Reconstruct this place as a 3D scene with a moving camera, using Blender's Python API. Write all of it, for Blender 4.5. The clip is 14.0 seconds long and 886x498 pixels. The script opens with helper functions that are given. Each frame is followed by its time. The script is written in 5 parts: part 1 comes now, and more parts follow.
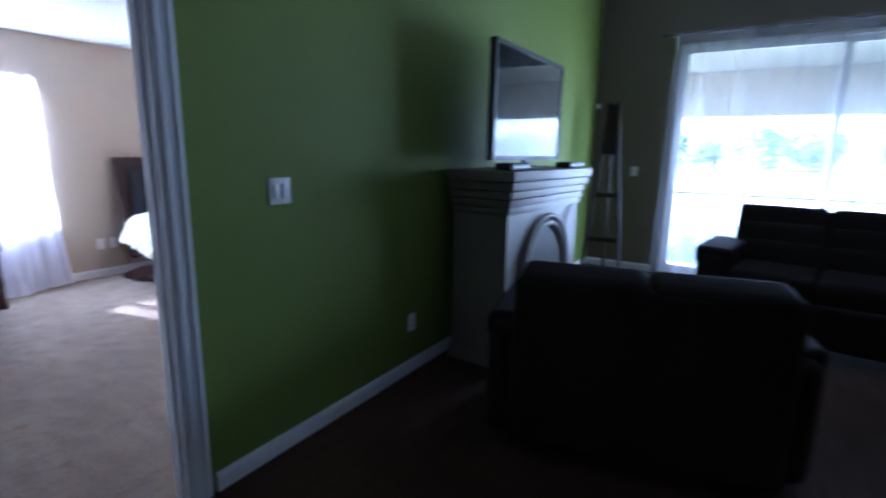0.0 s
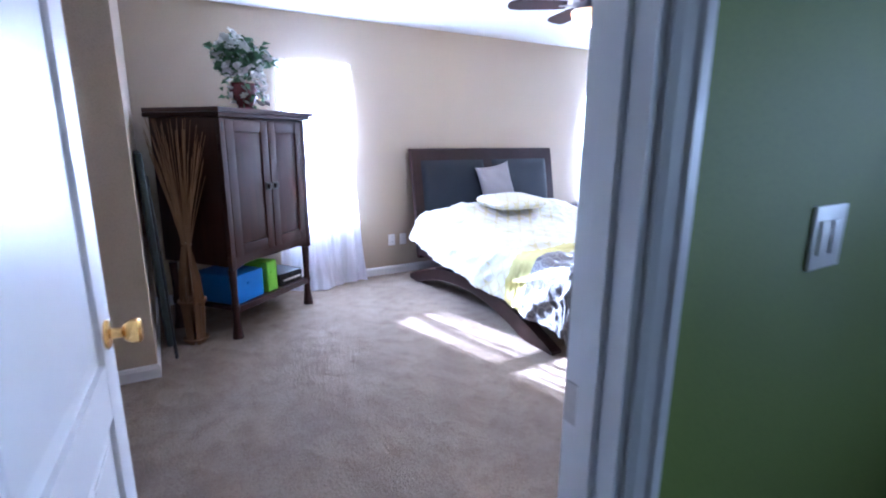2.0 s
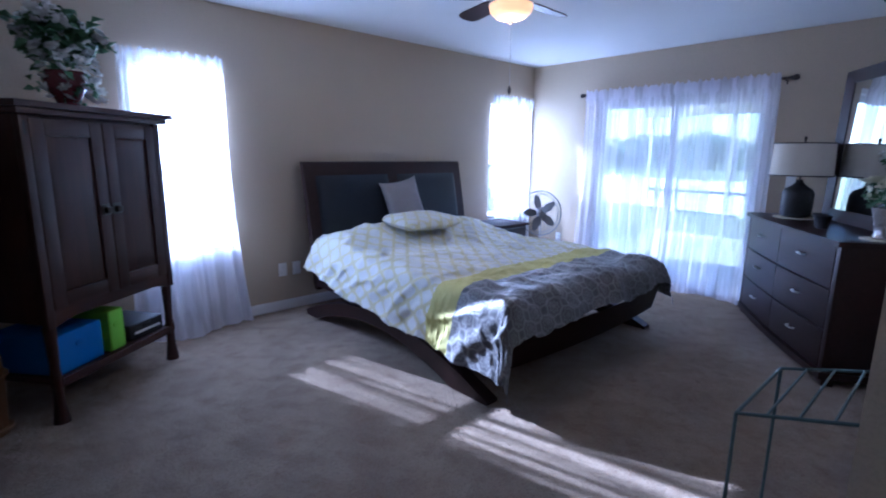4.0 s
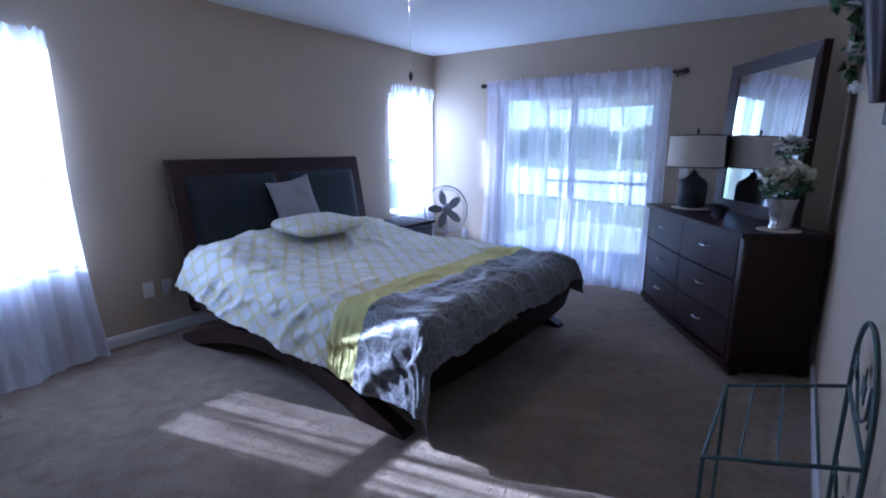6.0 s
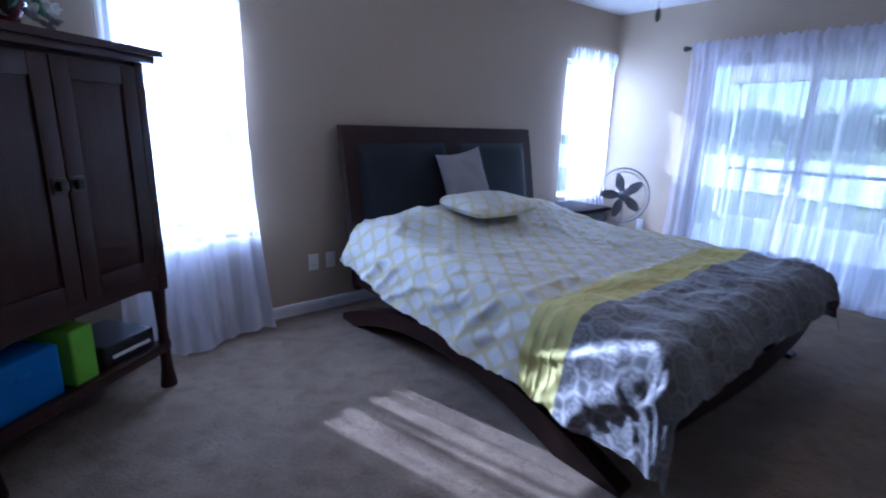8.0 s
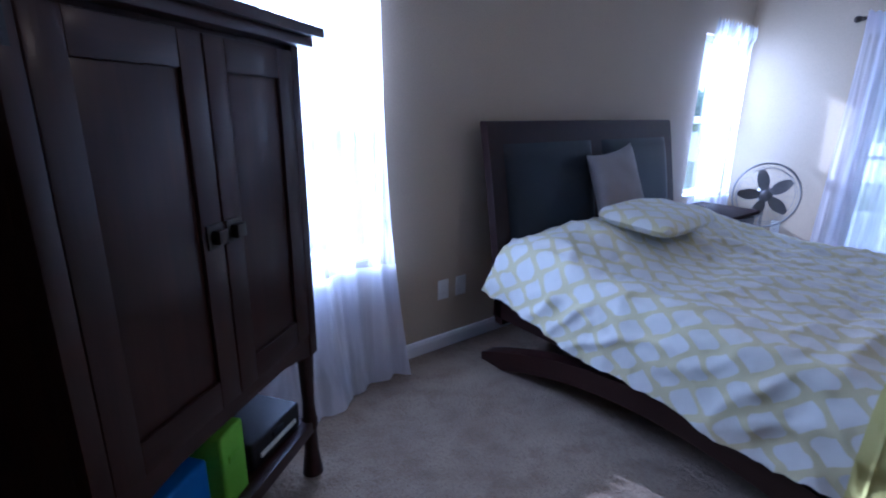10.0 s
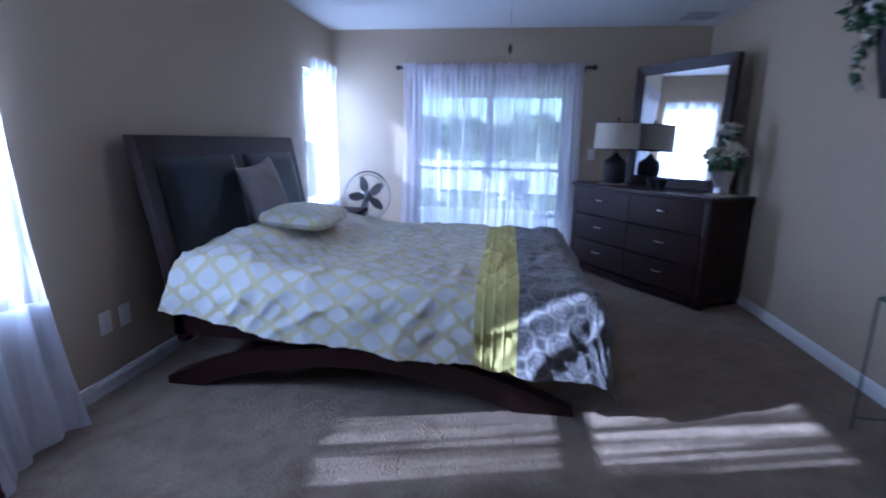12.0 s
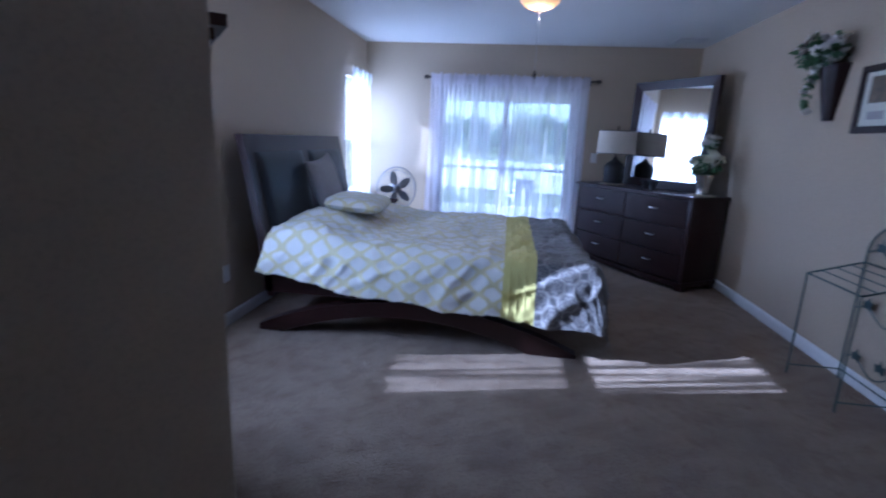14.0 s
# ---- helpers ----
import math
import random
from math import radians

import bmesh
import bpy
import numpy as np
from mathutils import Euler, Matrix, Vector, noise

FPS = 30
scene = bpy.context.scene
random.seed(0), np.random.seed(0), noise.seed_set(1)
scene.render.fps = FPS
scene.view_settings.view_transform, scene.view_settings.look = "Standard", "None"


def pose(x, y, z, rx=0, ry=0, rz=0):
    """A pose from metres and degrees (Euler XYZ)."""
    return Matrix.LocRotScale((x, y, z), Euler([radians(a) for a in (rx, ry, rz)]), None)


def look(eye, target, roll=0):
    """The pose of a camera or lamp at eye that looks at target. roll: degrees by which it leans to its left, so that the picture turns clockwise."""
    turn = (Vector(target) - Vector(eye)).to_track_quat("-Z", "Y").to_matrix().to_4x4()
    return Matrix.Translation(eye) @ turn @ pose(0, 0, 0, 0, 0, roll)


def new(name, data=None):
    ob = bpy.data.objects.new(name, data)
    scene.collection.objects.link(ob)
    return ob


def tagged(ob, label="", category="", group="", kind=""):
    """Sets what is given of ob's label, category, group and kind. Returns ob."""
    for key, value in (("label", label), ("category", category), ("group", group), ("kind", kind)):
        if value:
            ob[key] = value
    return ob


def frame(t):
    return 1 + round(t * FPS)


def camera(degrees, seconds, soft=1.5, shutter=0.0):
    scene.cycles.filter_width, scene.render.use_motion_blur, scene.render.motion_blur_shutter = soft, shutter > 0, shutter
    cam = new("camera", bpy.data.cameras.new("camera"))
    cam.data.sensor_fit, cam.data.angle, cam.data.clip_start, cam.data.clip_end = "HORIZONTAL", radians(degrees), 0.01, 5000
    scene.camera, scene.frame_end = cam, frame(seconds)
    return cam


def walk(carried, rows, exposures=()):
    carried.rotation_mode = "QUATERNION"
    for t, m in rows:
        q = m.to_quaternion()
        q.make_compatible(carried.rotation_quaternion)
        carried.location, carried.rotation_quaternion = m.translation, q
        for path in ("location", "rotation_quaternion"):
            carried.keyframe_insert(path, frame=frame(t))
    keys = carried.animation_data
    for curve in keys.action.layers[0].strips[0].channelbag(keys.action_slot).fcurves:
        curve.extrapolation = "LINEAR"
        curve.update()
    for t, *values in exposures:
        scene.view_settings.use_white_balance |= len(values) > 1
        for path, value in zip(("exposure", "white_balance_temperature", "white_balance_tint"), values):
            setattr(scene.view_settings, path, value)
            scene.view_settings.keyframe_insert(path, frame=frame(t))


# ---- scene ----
cam = camera(84.3, 14.0, soft=2.0, shutter=0.5)
PATH = [
    (0, (6.069, -0.743, 1.464), (5.032, 0.922, 1.068), 1.1),
    (0.5, (5.707, -0.505, 1.447), (4.337, 0.885, 1.013), 1.1),
    (1, (5.347, -0.431, 1.425), (3.748, 0.683, 0.977), 0.6),
    (1.5, (4.982, -0.397, 1.435), (3.318, 0.613, 0.975), 0.8),
    (2, (4.682, -0.312, 1.445), (2.997, 0.668, 0.996), 0.4),
    (2.5, (4.472, -0.239, 1.457), (2.816, 0.796, 1.022), -0.1),
    (3, (4.282, -0.157, 1.433), (2.68, 0.965, 1.018), -0.1),
    (3.5, (4.182, -0.105, 1.398), (2.651, 1.121, 1.004), 0.5),
    (6, (3.831, 0.232, 1.418), (2.68, 1.816, 1.009), 0.2),
    (6.5, (3.759, 0.256, 1.39), (2.647, 1.866, 0.975), 1.0),
    (7, (3.667, 0.358, 1.35), (2.551, 1.963, 0.93), 2.2),
    (7.5, (3.433, 0.416, 1.307), (2.171, 1.909, 0.883), 1.9),
    (8, (3.169, 0.363, 1.329), (1.67, 1.594, 0.842), 1.6),
    (10.5, (2.005, 0.06, 1.39), (0.494, 1.241, 0.822), 0.7),
    (11, (1.958, 0.001, 1.324), (0.88, 1.601, 0.798), 1.7),
    (11.5, (1.828, 0.016, 1.311), (1.295, 1.882, 0.827), 3.4),
    (12, (2.026, -0.365, 1.318), (1.780, 1.570, 0.885), 1.0),
    (12.5, (1.963, -0.58, 1.321), (1.891, 1.377, 0.917), 1.0),
    (13, (1.951, -0.807, 1.337), (1.931, 1.153, 0.942), 1.5),
    (13.5, (1.96, -1.087, 1.331), (1.91, 0.873, 0.94), 1.9),
    (14, (1.882, -1.139, 1.349), (1.642, 0.796, 0.908), 2.6),
]
EXPOSURES = [
    (0.0, 3.66, 4650, 22), (0.5, 4.12, 4650, 22), (1.0, 4.38, 4650, 22), (1.5, 4.40, 4650, 22), (2.3, 3.9, 4620, 22), (3.0, 3.42, 4560, 22),
    (3.6, 2.5, 4360, 22), (6.0, 1.95, 4360, 22), (8.0, 1.86, 4360, 22), (10.5, 1.75, 4360, 22), (11.2, 1.82, 4360, 22), (12.2, 1.62, 4360, 21),
    (13.2, 1.54, 4360, 21), (14.0, 1.82, 4360, 21),
]
walk(cam, [(t, look(eye, target, roll)) for t, eye, target, roll in PATH], EXPOSURES)

# ---- world, sun, large lights ----
world = bpy.data.worlds.new("sky")
scene.world = world
world.use_nodes = True
wn = world.node_tree.nodes
sky = wn.new("ShaderNodeTexSky")
sky.sky_type, sky.sun_disc = "NISHITA", False
SUN_WAY = Vector((1.0, 0.25, -0.53)).normalized()
sky.sun_elevation = math.asin(-SUN_WAY.z)
sky.sun_rotation = math.atan2(-SUN_WAY.x, -SUN_WAY.y)
world.node_tree.links.new(sky.outputs[0], wn["Background"].inputs[0])
wn["Background"].inputs[1].default_value = 0.15


def lamp(name, kind, energy, colour, m, **more):
    data = bpy.data.lights.new(name, kind)
    data.energy, data.color = energy, colour
    if kind == "AREA":
        data.shape, data.size, data.size_y = "RECTANGLE", more["size"][0], more["size"][1]
    if kind == "SUN":
        data.angle = radians(0.6)
    if kind == "POINT":
        data.shadow_soft_size = more["radius"]
    ob = new(name, data)
    ob.matrix_world = m
    return ob


lamp("sun", "SUN", 5.0, (1.0, 0.975, 0.94), Matrix.Translation((-6, -2, 6)) @ SUN_WAY.to_track_quat("-Z", "Y").to_matrix().to_4x4())
# sky light standing in the two west windows
lamp("window_light", "AREA", 8.2, (0.86, 0.93, 1.0), look((-0.052, 1.075, 1.32), (1, 1.075, 1.32)), size=(0.56, 1.32))
lamp("window_light", "AREA", 7.2, (0.86, 0.93, 1.0), look((-0.052, 4.815, 1.32), (1, 4.815, 1.32)), size=(0.66, 1.32))

lamp("glass_door_light", "AREA", 13, (0.82, 0.91, 1.0), look((6.72, 5.99, 1.0), (6.72, 0, 1.0)), size=(3.0, 1.85))
# the lit bulb under the ceiling fan's bowl
lamp("fan_bulb", "POINT", 1.8, (1.0, 0.70, 0.42), Matrix.Translation((2.012, 2.415, 2.15)), radius=0.05)

# ---- materials ----


def nodes(name):
    m = bpy.data.materials.new(name)
    m.use_nodes = True
    return m, m.node_tree, m.node_tree.nodes["Principled BSDF"]


def math_node(t, op, a, b=None, c=None):
    n = t.nodes.new("ShaderNodeMath")
    n.operation = op
    for k, v in enumerate((a, b, c)):
        if v is None:
            continue
        if isinstance(v, (int, float)):
            n.inputs[k].default_value = v
        else:
            t.links.new(v, n.inputs[k])
    return n.outputs[0]


def noise_node(t, scale, detail=3.0, stretch=(1, 1, 1), coord="Object", rough=0.55):
    c = t.nodes.new("ShaderNodeTexCoord")
    mp = t.nodes.new("ShaderNodeMapping")
    mp.inputs["Scale"].default_value = stretch
    t.links.new(c.outputs[coord], mp.inputs[0])
    n = t.nodes.new("ShaderNodeTexNoise")
    n.inputs["Scale"].default_value, n.inputs["Detail"].default_value, n.inputs["Roughness"].default_value = scale, detail, rough
    t.links.new(mp.outputs[0], n.inputs["Vector"])
    return n.outputs["Fac"]


def mixed(t, fac, a, b, low=0.35, high=0.65):
    """A colour between a and b by a factor stretched between low and high."""
    r = t.nodes.new("ShaderNodeMapRange")
    r.inputs["From Min"].default_value, r.inputs["From Max"].default_value = low, high
    t.links.new(fac, r.inputs["Value"])
    x = t.nodes.new("ShaderNodeMix")
    x.data_type = "RGBA"
    t.links.new(r.outputs[0], x.inputs["Factor"])
    for v, s in ((a, x.inputs["A"]), (b, x.inputs["B"])):
        if isinstance(v, tuple):
            s.default_value = (*v, 1)
        else:
            t.links.new(v, s)
    return x.outputs["Result"]


def bump(t, p, height, strength, distance):
    b = t.nodes.new("ShaderNodeBump")
    b.inputs["Strength"].default_value, b.inputs["Distance"].default_value = strength, distance
    t.links.new(height, b.inputs["Height"])
    t.links.new(b.outputs[0], p.inputs["Normal"])


def surface(name, a, b, rough=0.6, big=1.5, fine=60.0, relief=0.15, depth=0.002, stretch=(1, 1, 1), metal=0.0, spec=0.5, coat=0.0, spread=0.15, mottle=0.82):
    """A plain surface: two colours in broad patches, fine grain in relief and gloss."""
    m, t, p = nodes(name)
    broad, grain = noise_node(t, big, 4, stretch), noise_node(t, fine, 4, stretch)
    col = mixed(t, broad, a, b)
    col2 = mixed(t, grain, col, tuple(mottle * v for v in a), 0.45, 0.75)
    t.links.new(col2, p.inputs["Base Color"])
    r = t.nodes.new("ShaderNodeMapRange")
    r.inputs["To Min"].default_value, r.inputs["To Max"].default_value = max(0.02, rough - spread / 2), min(1, rough + spread / 2)
    t.links.new(broad, r.inputs["Value"])
    t.links.new(r.outputs[0], p.inputs["Roughness"])
    p.inputs["Metallic"].default_value, p.inputs["Specular IOR Level"].default_value = metal, spec
    p.inputs["Coat Weight"].default_value, p.inputs["Coat Roughness"].default_value = coat, 0.25
    bump(t, p, grain, relief, depth)
    return m


def wood(name, a, b, rough=0.35, along=0, coat=0.2, spec=0.3):
    m, t, p = nodes(name)
    stretch = [14.0, 14.0, 14.0]
    stretch[along] = 0.9
    ring = noise_node(t, 2.2, 6, tuple(stretch), rough=0.65)
    blot = noise_node(t, 1.7, 3)
    col = mixed(t, ring, a, b, 0.3, 0.7)
    dark = mixed(t, blot, col, tuple(0.7 * v for v in a), 0.45, 0.8)
    t.links.new(dark, p.inputs["Base Color"])
    p.inputs["Roughness"].default_value, p.inputs["Specular IOR Level"].default_value = rough, spec
    p.inputs["Coat Weight"].default_value, p.inputs["Coat Roughness"].default_value = coat, 0.15
    bump(t, p, ring, 0.12, 0.001)
    return m


def sheer_fabric(name, tint, clear, thin):
    """Thin voile: light goes through the gaps and glows in the threads; gathered folds are denser."""
    m, t, p = nodes(name)
    t.nodes.remove(p)
    out = t.nodes["Material Output"]
    d, tl, tr = t.nodes.new("ShaderNodeBsdfDiffuse"), t.nodes.new("ShaderNodeBsdfTranslucent"), t.nodes.new("ShaderNodeBsdfTransparent")
    d.inputs[0].default_value = tl.inputs[0].default_value = (*tint, 1)
    weave = noise_node(t, 11, 3, (1.0, 1.0, 0.04))
    m1, m2 = t.nodes.new("ShaderNodeMixShader"), t.nodes.new("ShaderNodeMixShader")
    m1.inputs[0].default_value = 0.6
    t.links.new(d.outputs[0], m1.inputs[1])
    t.links.new(tl.outputs[0], m1.inputs[2])
    r = t.nodes.new("ShaderNodeMapRange")
    r.inputs["From Min"].default_value, r.inputs["From Max"].default_value = 0.43, 0.56
    r.inputs["To Min"].default_value, r.inputs["To Max"].default_value = clear, thin
    t.links.new(weave, r.inputs["Value"])
    t.links.new(r.outputs[0], m2.inputs[0])
    t.links.new(m1.outputs[0], m2.inputs[1])
    t.links.new(tr.outputs[0], m2.inputs[2])
    t.links.new(m2.outputs[0], out.inputs["Surface"])
    return m


def glass(name):
    m, t, p = nodes(name)
    t.nodes.remove(p)
    g, tr, mx = (t.nodes.new("ShaderNode" + k) for k in ("BsdfGlossy", "BsdfTransparent", "MixShader"))
    g.inputs["Roughness"].default_value = 0.02
    tr.inputs[0].default_value = (0.93, 0.96, 0.97, 1)
    mx.inputs[0].default_value = 0.06
    t.links.new(tr.outputs[0], mx.inputs[1])
    t.links.new(g.outputs[0], mx.inputs[2])
    t.links.new(mx.outputs[0], t.nodes["Material Output"].inputs["Surface"])
    return m


def carpet(name):
    m, t, p = nodes(name)
    pile, tuft, broad, walked = noise_node(t, 420, 3), noise_node(t, 75, 4), noise_node(t, 2.2, 5, rough=0.7), noise_node(t, 9.0, 4)
    c = mixed(t, broad, (0.34, 0.262, 0.185), (0.25, 0.187, 0.13), 0.38, 0.62)
    c = mixed(t, walked, c, (0.20, 0.14, 0.093), 0.47, 0.75)
    c = mixed(t, tuft, c, (0.16, 0.11, 0.07), 0.50, 0.80)
    c = mixed(t, pile, c, (0.46, 0.36, 0.26), 0.55, 0.85)
    t.links.new(c, p.inputs["Base Color"])
    p.inputs["Roughness"].default_value, p.inputs["Specular IOR Level"].default_value = 0.95, 0.1
    p.inputs["Sheen Weight"].default_value = 0.15
    h = math_node(t, "ADD", math_node(t, "MULTIPLY", pile, 0.5), math_node(t, "ADD", math_node(t, "MULTIPLY", tuft, 1.4), math_node(t, "MULTIPLY", walked, 2.2)))
    bump(t, p, h, 0.8, 0.012)
    return m


def uv_axes(t):
    n = t.nodes.new("ShaderNodeUVMap")
    s = t.nodes.new("ShaderNodeSeparateXYZ")
    t.links.new(n.outputs[0], s.inputs[0])
    return s.outputs[0], s.outputs[1]


def trellis(name, wide, tall, line, ground, thread):
    """Woven cotton printed with an ogee trellis, by metres of cloth."""
    m, t, p = nodes(name)
    u, v = uv_axes(t)
    wob = math_node(t, "MULTIPLY", math_node(t, "COSINE", math_node(t, "MULTIPLY", v, 2 * math.pi / tall)), wide * 0.36)
    d = []
    for sign, off in ((1, 0), (-1, wide)):
        a = math_node(t, "ADD", math_node(t, "ADD", u, off), math_node(t, "MULTIPLY", wob, sign))
        d.append(math_node(t, "ABSOLUTE", math_node(t, "SUBTRACT", math_node(t, "WRAP", a, 2 * wide, 0.0), wide)))
    near = math_node(t, "MINIMUM", d[0], d[1])
    fac = math_node(t, "LESS_THAN", near, line)
    g = mixed(t, noise_node(t, 4, 4), ground, tuple(0.9 * c for c in ground))
    col = mixed(t, fac, g, thread, 0.0, 1.0)
    t.links.new(col, p.inputs["Base Color"])
    p.inputs["Roughness"].default_value, p.inputs["Sheen Weight"].default_value = 0.75, 0.2
    h = math_node(t, "ADD", noise_node(t, 500, 2), math_node(t, "MULTIPLY", noise_node(t, 26, 4), 2.0))
    bump(t, p, h, 0.5, 0.005)
    return m


def damask(name, a, b, cell):
    """Grey satin with woven medallions: a pale outline ring, a dark band and a petalled inner ring, in staggered rows."""
    m, t, p = nodes(name)
    u, v = uv_axes(t)
    radius = cell * 0.345

    def band(r, at, half):
        return math_node(t, "SUBTRACT", 1.0, math_node(t, "SMOOTH_MIN", math_node(t, "DIVIDE", math_node(t, "ABSOLUTE", math_node(t, "SUBTRACT", r, at)), half), 1.0, 0.3))

    def rings(ou, ov):
        x = math_node(t, "SUBTRACT", math_node(t, "WRAP", math_node(t, "ADD", u, ou), cell, 0.0), cell / 2)
        y = math_node(t, "SUBTRACT", math_node(t, "WRAP", math_node(t, "ADD", v, ov), cell, 0.0), cell / 2)
        r = math_node(t, "SQRT", math_node(t, "ADD", math_node(t, "MULTIPLY", x, x), math_node(t, "MULTIPLY", y, y)))
        turn = math_node(t, "COSINE", math_node(t, "MULTIPLY", math_node(t, "ARCTAN2", y, x), 8.0))
        outer = band(math_node(t, "ADD", r, math_node(t, "MULTIPLY", turn, 0.003)), radius, 0.013)
        inner = band(math_node(t, "ADD", r, math_node(t, "MULTIPLY", turn, 0.007)), radius * 0.55, 0.012)
        heart = band(math_node(t, "ADD", r, math_node(t, "MULTIPLY", turn, 0.005)), radius * 0.12, 0.016)
        return math_node(t, "MAXIMUM", outer, math_node(t, "MULTIPLY", math_node(t, "MAXIMUM", inner, heart), 0.75))

    both = math_node(t, "MAXIMUM", rings(0, 0), rings(cell / 2, cell / 2))
    worn = math_node(t, "MULTIPLY", both, math_node(t, "ADD", math_node(t, "MULTIPLY", noise_node(t, 9, 3), 0.8), 0.6))
    col = mixed(t, worn, a, b, 0.0, 0.9)
    t.links.new(col, p.inputs["Base Color"])
    rg = t.nodes.new("ShaderNodeMapRange")
    rg.inputs["To Min"].default_value, rg.inputs["To Max"].default_value = 0.44, 0.56
    t.links.new(both, rg.inputs["Value"])
    t.links.new(rg.outputs[0], p.inputs["Roughness"])
    p.inputs["Sheen Weight"].default_value = 0.15
    bump(t, p, math_node(t, "ADD", math_node(t, "MULTIPLY", both, 0.3), noise_node(t, 11, 3)), 0.15, 0.005)
    return m


def glow(name, colour, strength):
    m, t, p = nodes(name)
    n = noise_node(t, 14, 4)
    t.links.new(mixed(t, n, colour, tuple(0.75 * c for c in colour)), p.inputs["Emission Color"])
    p.inputs["Base Color"].default_value = (*colour, 1)
    p.inputs["Emission Strength"].default_value = strength
    return m


BEIGE = surface("beige_wall_paint", (0.49, 0.405, 0.295), (0.465, 0.38, 0.275), 0.62, 0.7, 140, 0.25, 0.0015)
GREEN = surface("olive_green_wall_paint", (0.20, 0.26, 0.049), (0.185, 0.24, 0.045), 0.6, 0.8, 140, 0.3, 0.0015, spread=0.06, spec=0.25)
TAUPE = surface("taupe_wall_paint", (0.17, 0.14, 0.09), (0.158, 0.13, 0.082), 0.7, 0.8, 140, 0.25, 0.0015)
WHITE_CEIL = surface("white_ceiling_paint", (0.78, 0.78, 0.77), (0.75, 0.75, 0.745), 0.85, 1.0, 90, 0.5, 0.003)
TRIM = surface("white_trim_paint", (0.78, 0.78, 0.78), (0.74, 0.74, 0.745), 0.36, 2.0, 60, 0.05, 0.0006, mottle=0.96)
CARPET = carpet("tan_cut_pile_carpet")
LAMINATE = wood("dark_floor_board", (0.042, 0.023, 0.014), (0.075, 0.040, 0.024), 0.8, 1, 0.0, 0.1)
MAHOG = wood("mahogany_stained_wood", (0.026, 0.0085, 0.006), (0.050, 0.0155, 0.010), 0.40, 2, 0.10)
MAHOG_X = wood("mahogany_stained_wood_long", (0.026, 0.0085, 0.006), (0.050, 0.0155, 0.010), 0.40, 0, 0.10)
ESPRESSO = wood("espresso_stained_wood", (0.017, 0.006, 0.005), (0.029, 0.010, 0.008), 0.40, 0, 0.03)
ESPRESSO_Z = wood("espresso_stained_wood_upright", (0.016, 0.006, 0.005), (0.028, 0.010, 0.008), 0.40, 2, 0.03)
ESPRESSO_MATT = wood("worn_espresso_top", (0.020, 0.007, 0.006), (0.034, 0.012, 0.009), 0.75, 0, 0.0, 0.08)
NAVY = surface("dark_navy_leather", (0.010, 0.014, 0.021), (0.015, 0.020, 0.028), 0.42, 3, 120, 0.4, 0.0015, spec=0.3)
# leaf green paled and greyed: distance haze is put into the colour
TREELEAF = surface("hazed_tree_leaf", (0.19, 0.25, 0.17), (0.27, 0.34, 0.24), 0.9, 2, 20, 0.3, 0.01)
SOFA = surface("dark_brown_microfibre", (0.020, 0.015, 0.013), (0.028, 0.021, 0.019), 0.95, 3, 160, 0.4, 0.003, spec=0.15)
BRASS = surface("polished_brass", (0.85, 0.55, 0.18), (0.78, 0.5, 0.16), 0.22, 6, 80, 0.1, 0.0005, metal=1.0)
NICKEL = surface("satin_nickel", (0.55, 0.54, 0.52), (0.48, 0.47, 0.46), 0.3, 8, 90, 0.1, 0.0005, metal=1.0)
PEWTER = surface("dark_pewter", (0.16, 0.16, 0.17), (0.12, 0.12, 0.13), 0.42, 8, 90, 0.2, 0.001, metal=0.8)
STEEL_DARK = surface("dark_bronze_metal", (0.05, 0.04, 0.035), (0.07, 0.055, 0.045), 0.4, 8, 90, 0.2, 0.001, metal=0.7)
WIRE = surface("green_painted_wire", (0.045, 0.085, 0.085), (0.06, 0.10, 0.095), 0.5, 12, 90, 0.2, 0.001)
SHEER = sheer_fabric("white_sheer_voile", (0.92, 0.93, 0.97), 0.05, 0.82)
SHEER_DENSE = sheer_fabric("dense_white_voile", (0.90, 0.90, 0.97), 0.03, 0.22)
SHEER_WIDE = sheer_fabric("white_sheer_voile_wide", (0.91, 0.89, 1.0), 0.24, 0.50)
SHEER_THIN = sheer_fabric("thin_white_voile", (0.90, 0.92, 0.98), 0.80, 0.95)
GLASS = glass("window_glass")
PLASTIC = surface("white_plastic", (0.80, 0.80, 0.79), (0.76, 0.76, 0.75), 0.35, 6, 70, 0.05, 0.0005, mottle=0.96)
VINYL = surface("white_vinyl", (0.80, 0.80, 0.80), (0.74, 0.75, 0.75), 0.4, 2, 40, 0.1, 0.001)
LEAF = surface("green_leaf", (0.045, 0.12, 0.045), (0.085, 0.18, 0.07), 0.5, 9, 50, 0.3, 0.002)
PETAL = surface("white_silk_petal", (0.80, 0.79, 0.76), (0.70, 0.69, 0.62), 0.7, 20, 80, 0.2, 0.001)
CREAM = surface("cream_silk_petal", (0.78, 0.75, 0.60), (0.70, 0.67, 0.50), 0.7, 20, 80, 0.2, 0.001)
MAROON = surface("maroon_glazed_pot", (0.10, 0.02, 0.025), (0.15, 0.03, 0.035), 0.25, 5, 50, 0.2, 0.001)
WICKER = wood("dry_willow", (0.24, 0.13, 0.06), (0.15, 0.078, 0.034), 0.7, 2, 0.0)
BLUE = surface("blue_fabric_bin", (0.015, 0.17, 0.55), (0.012, 0.145, 0.48), 0.7, 6, 220, 0.4, 0.002)
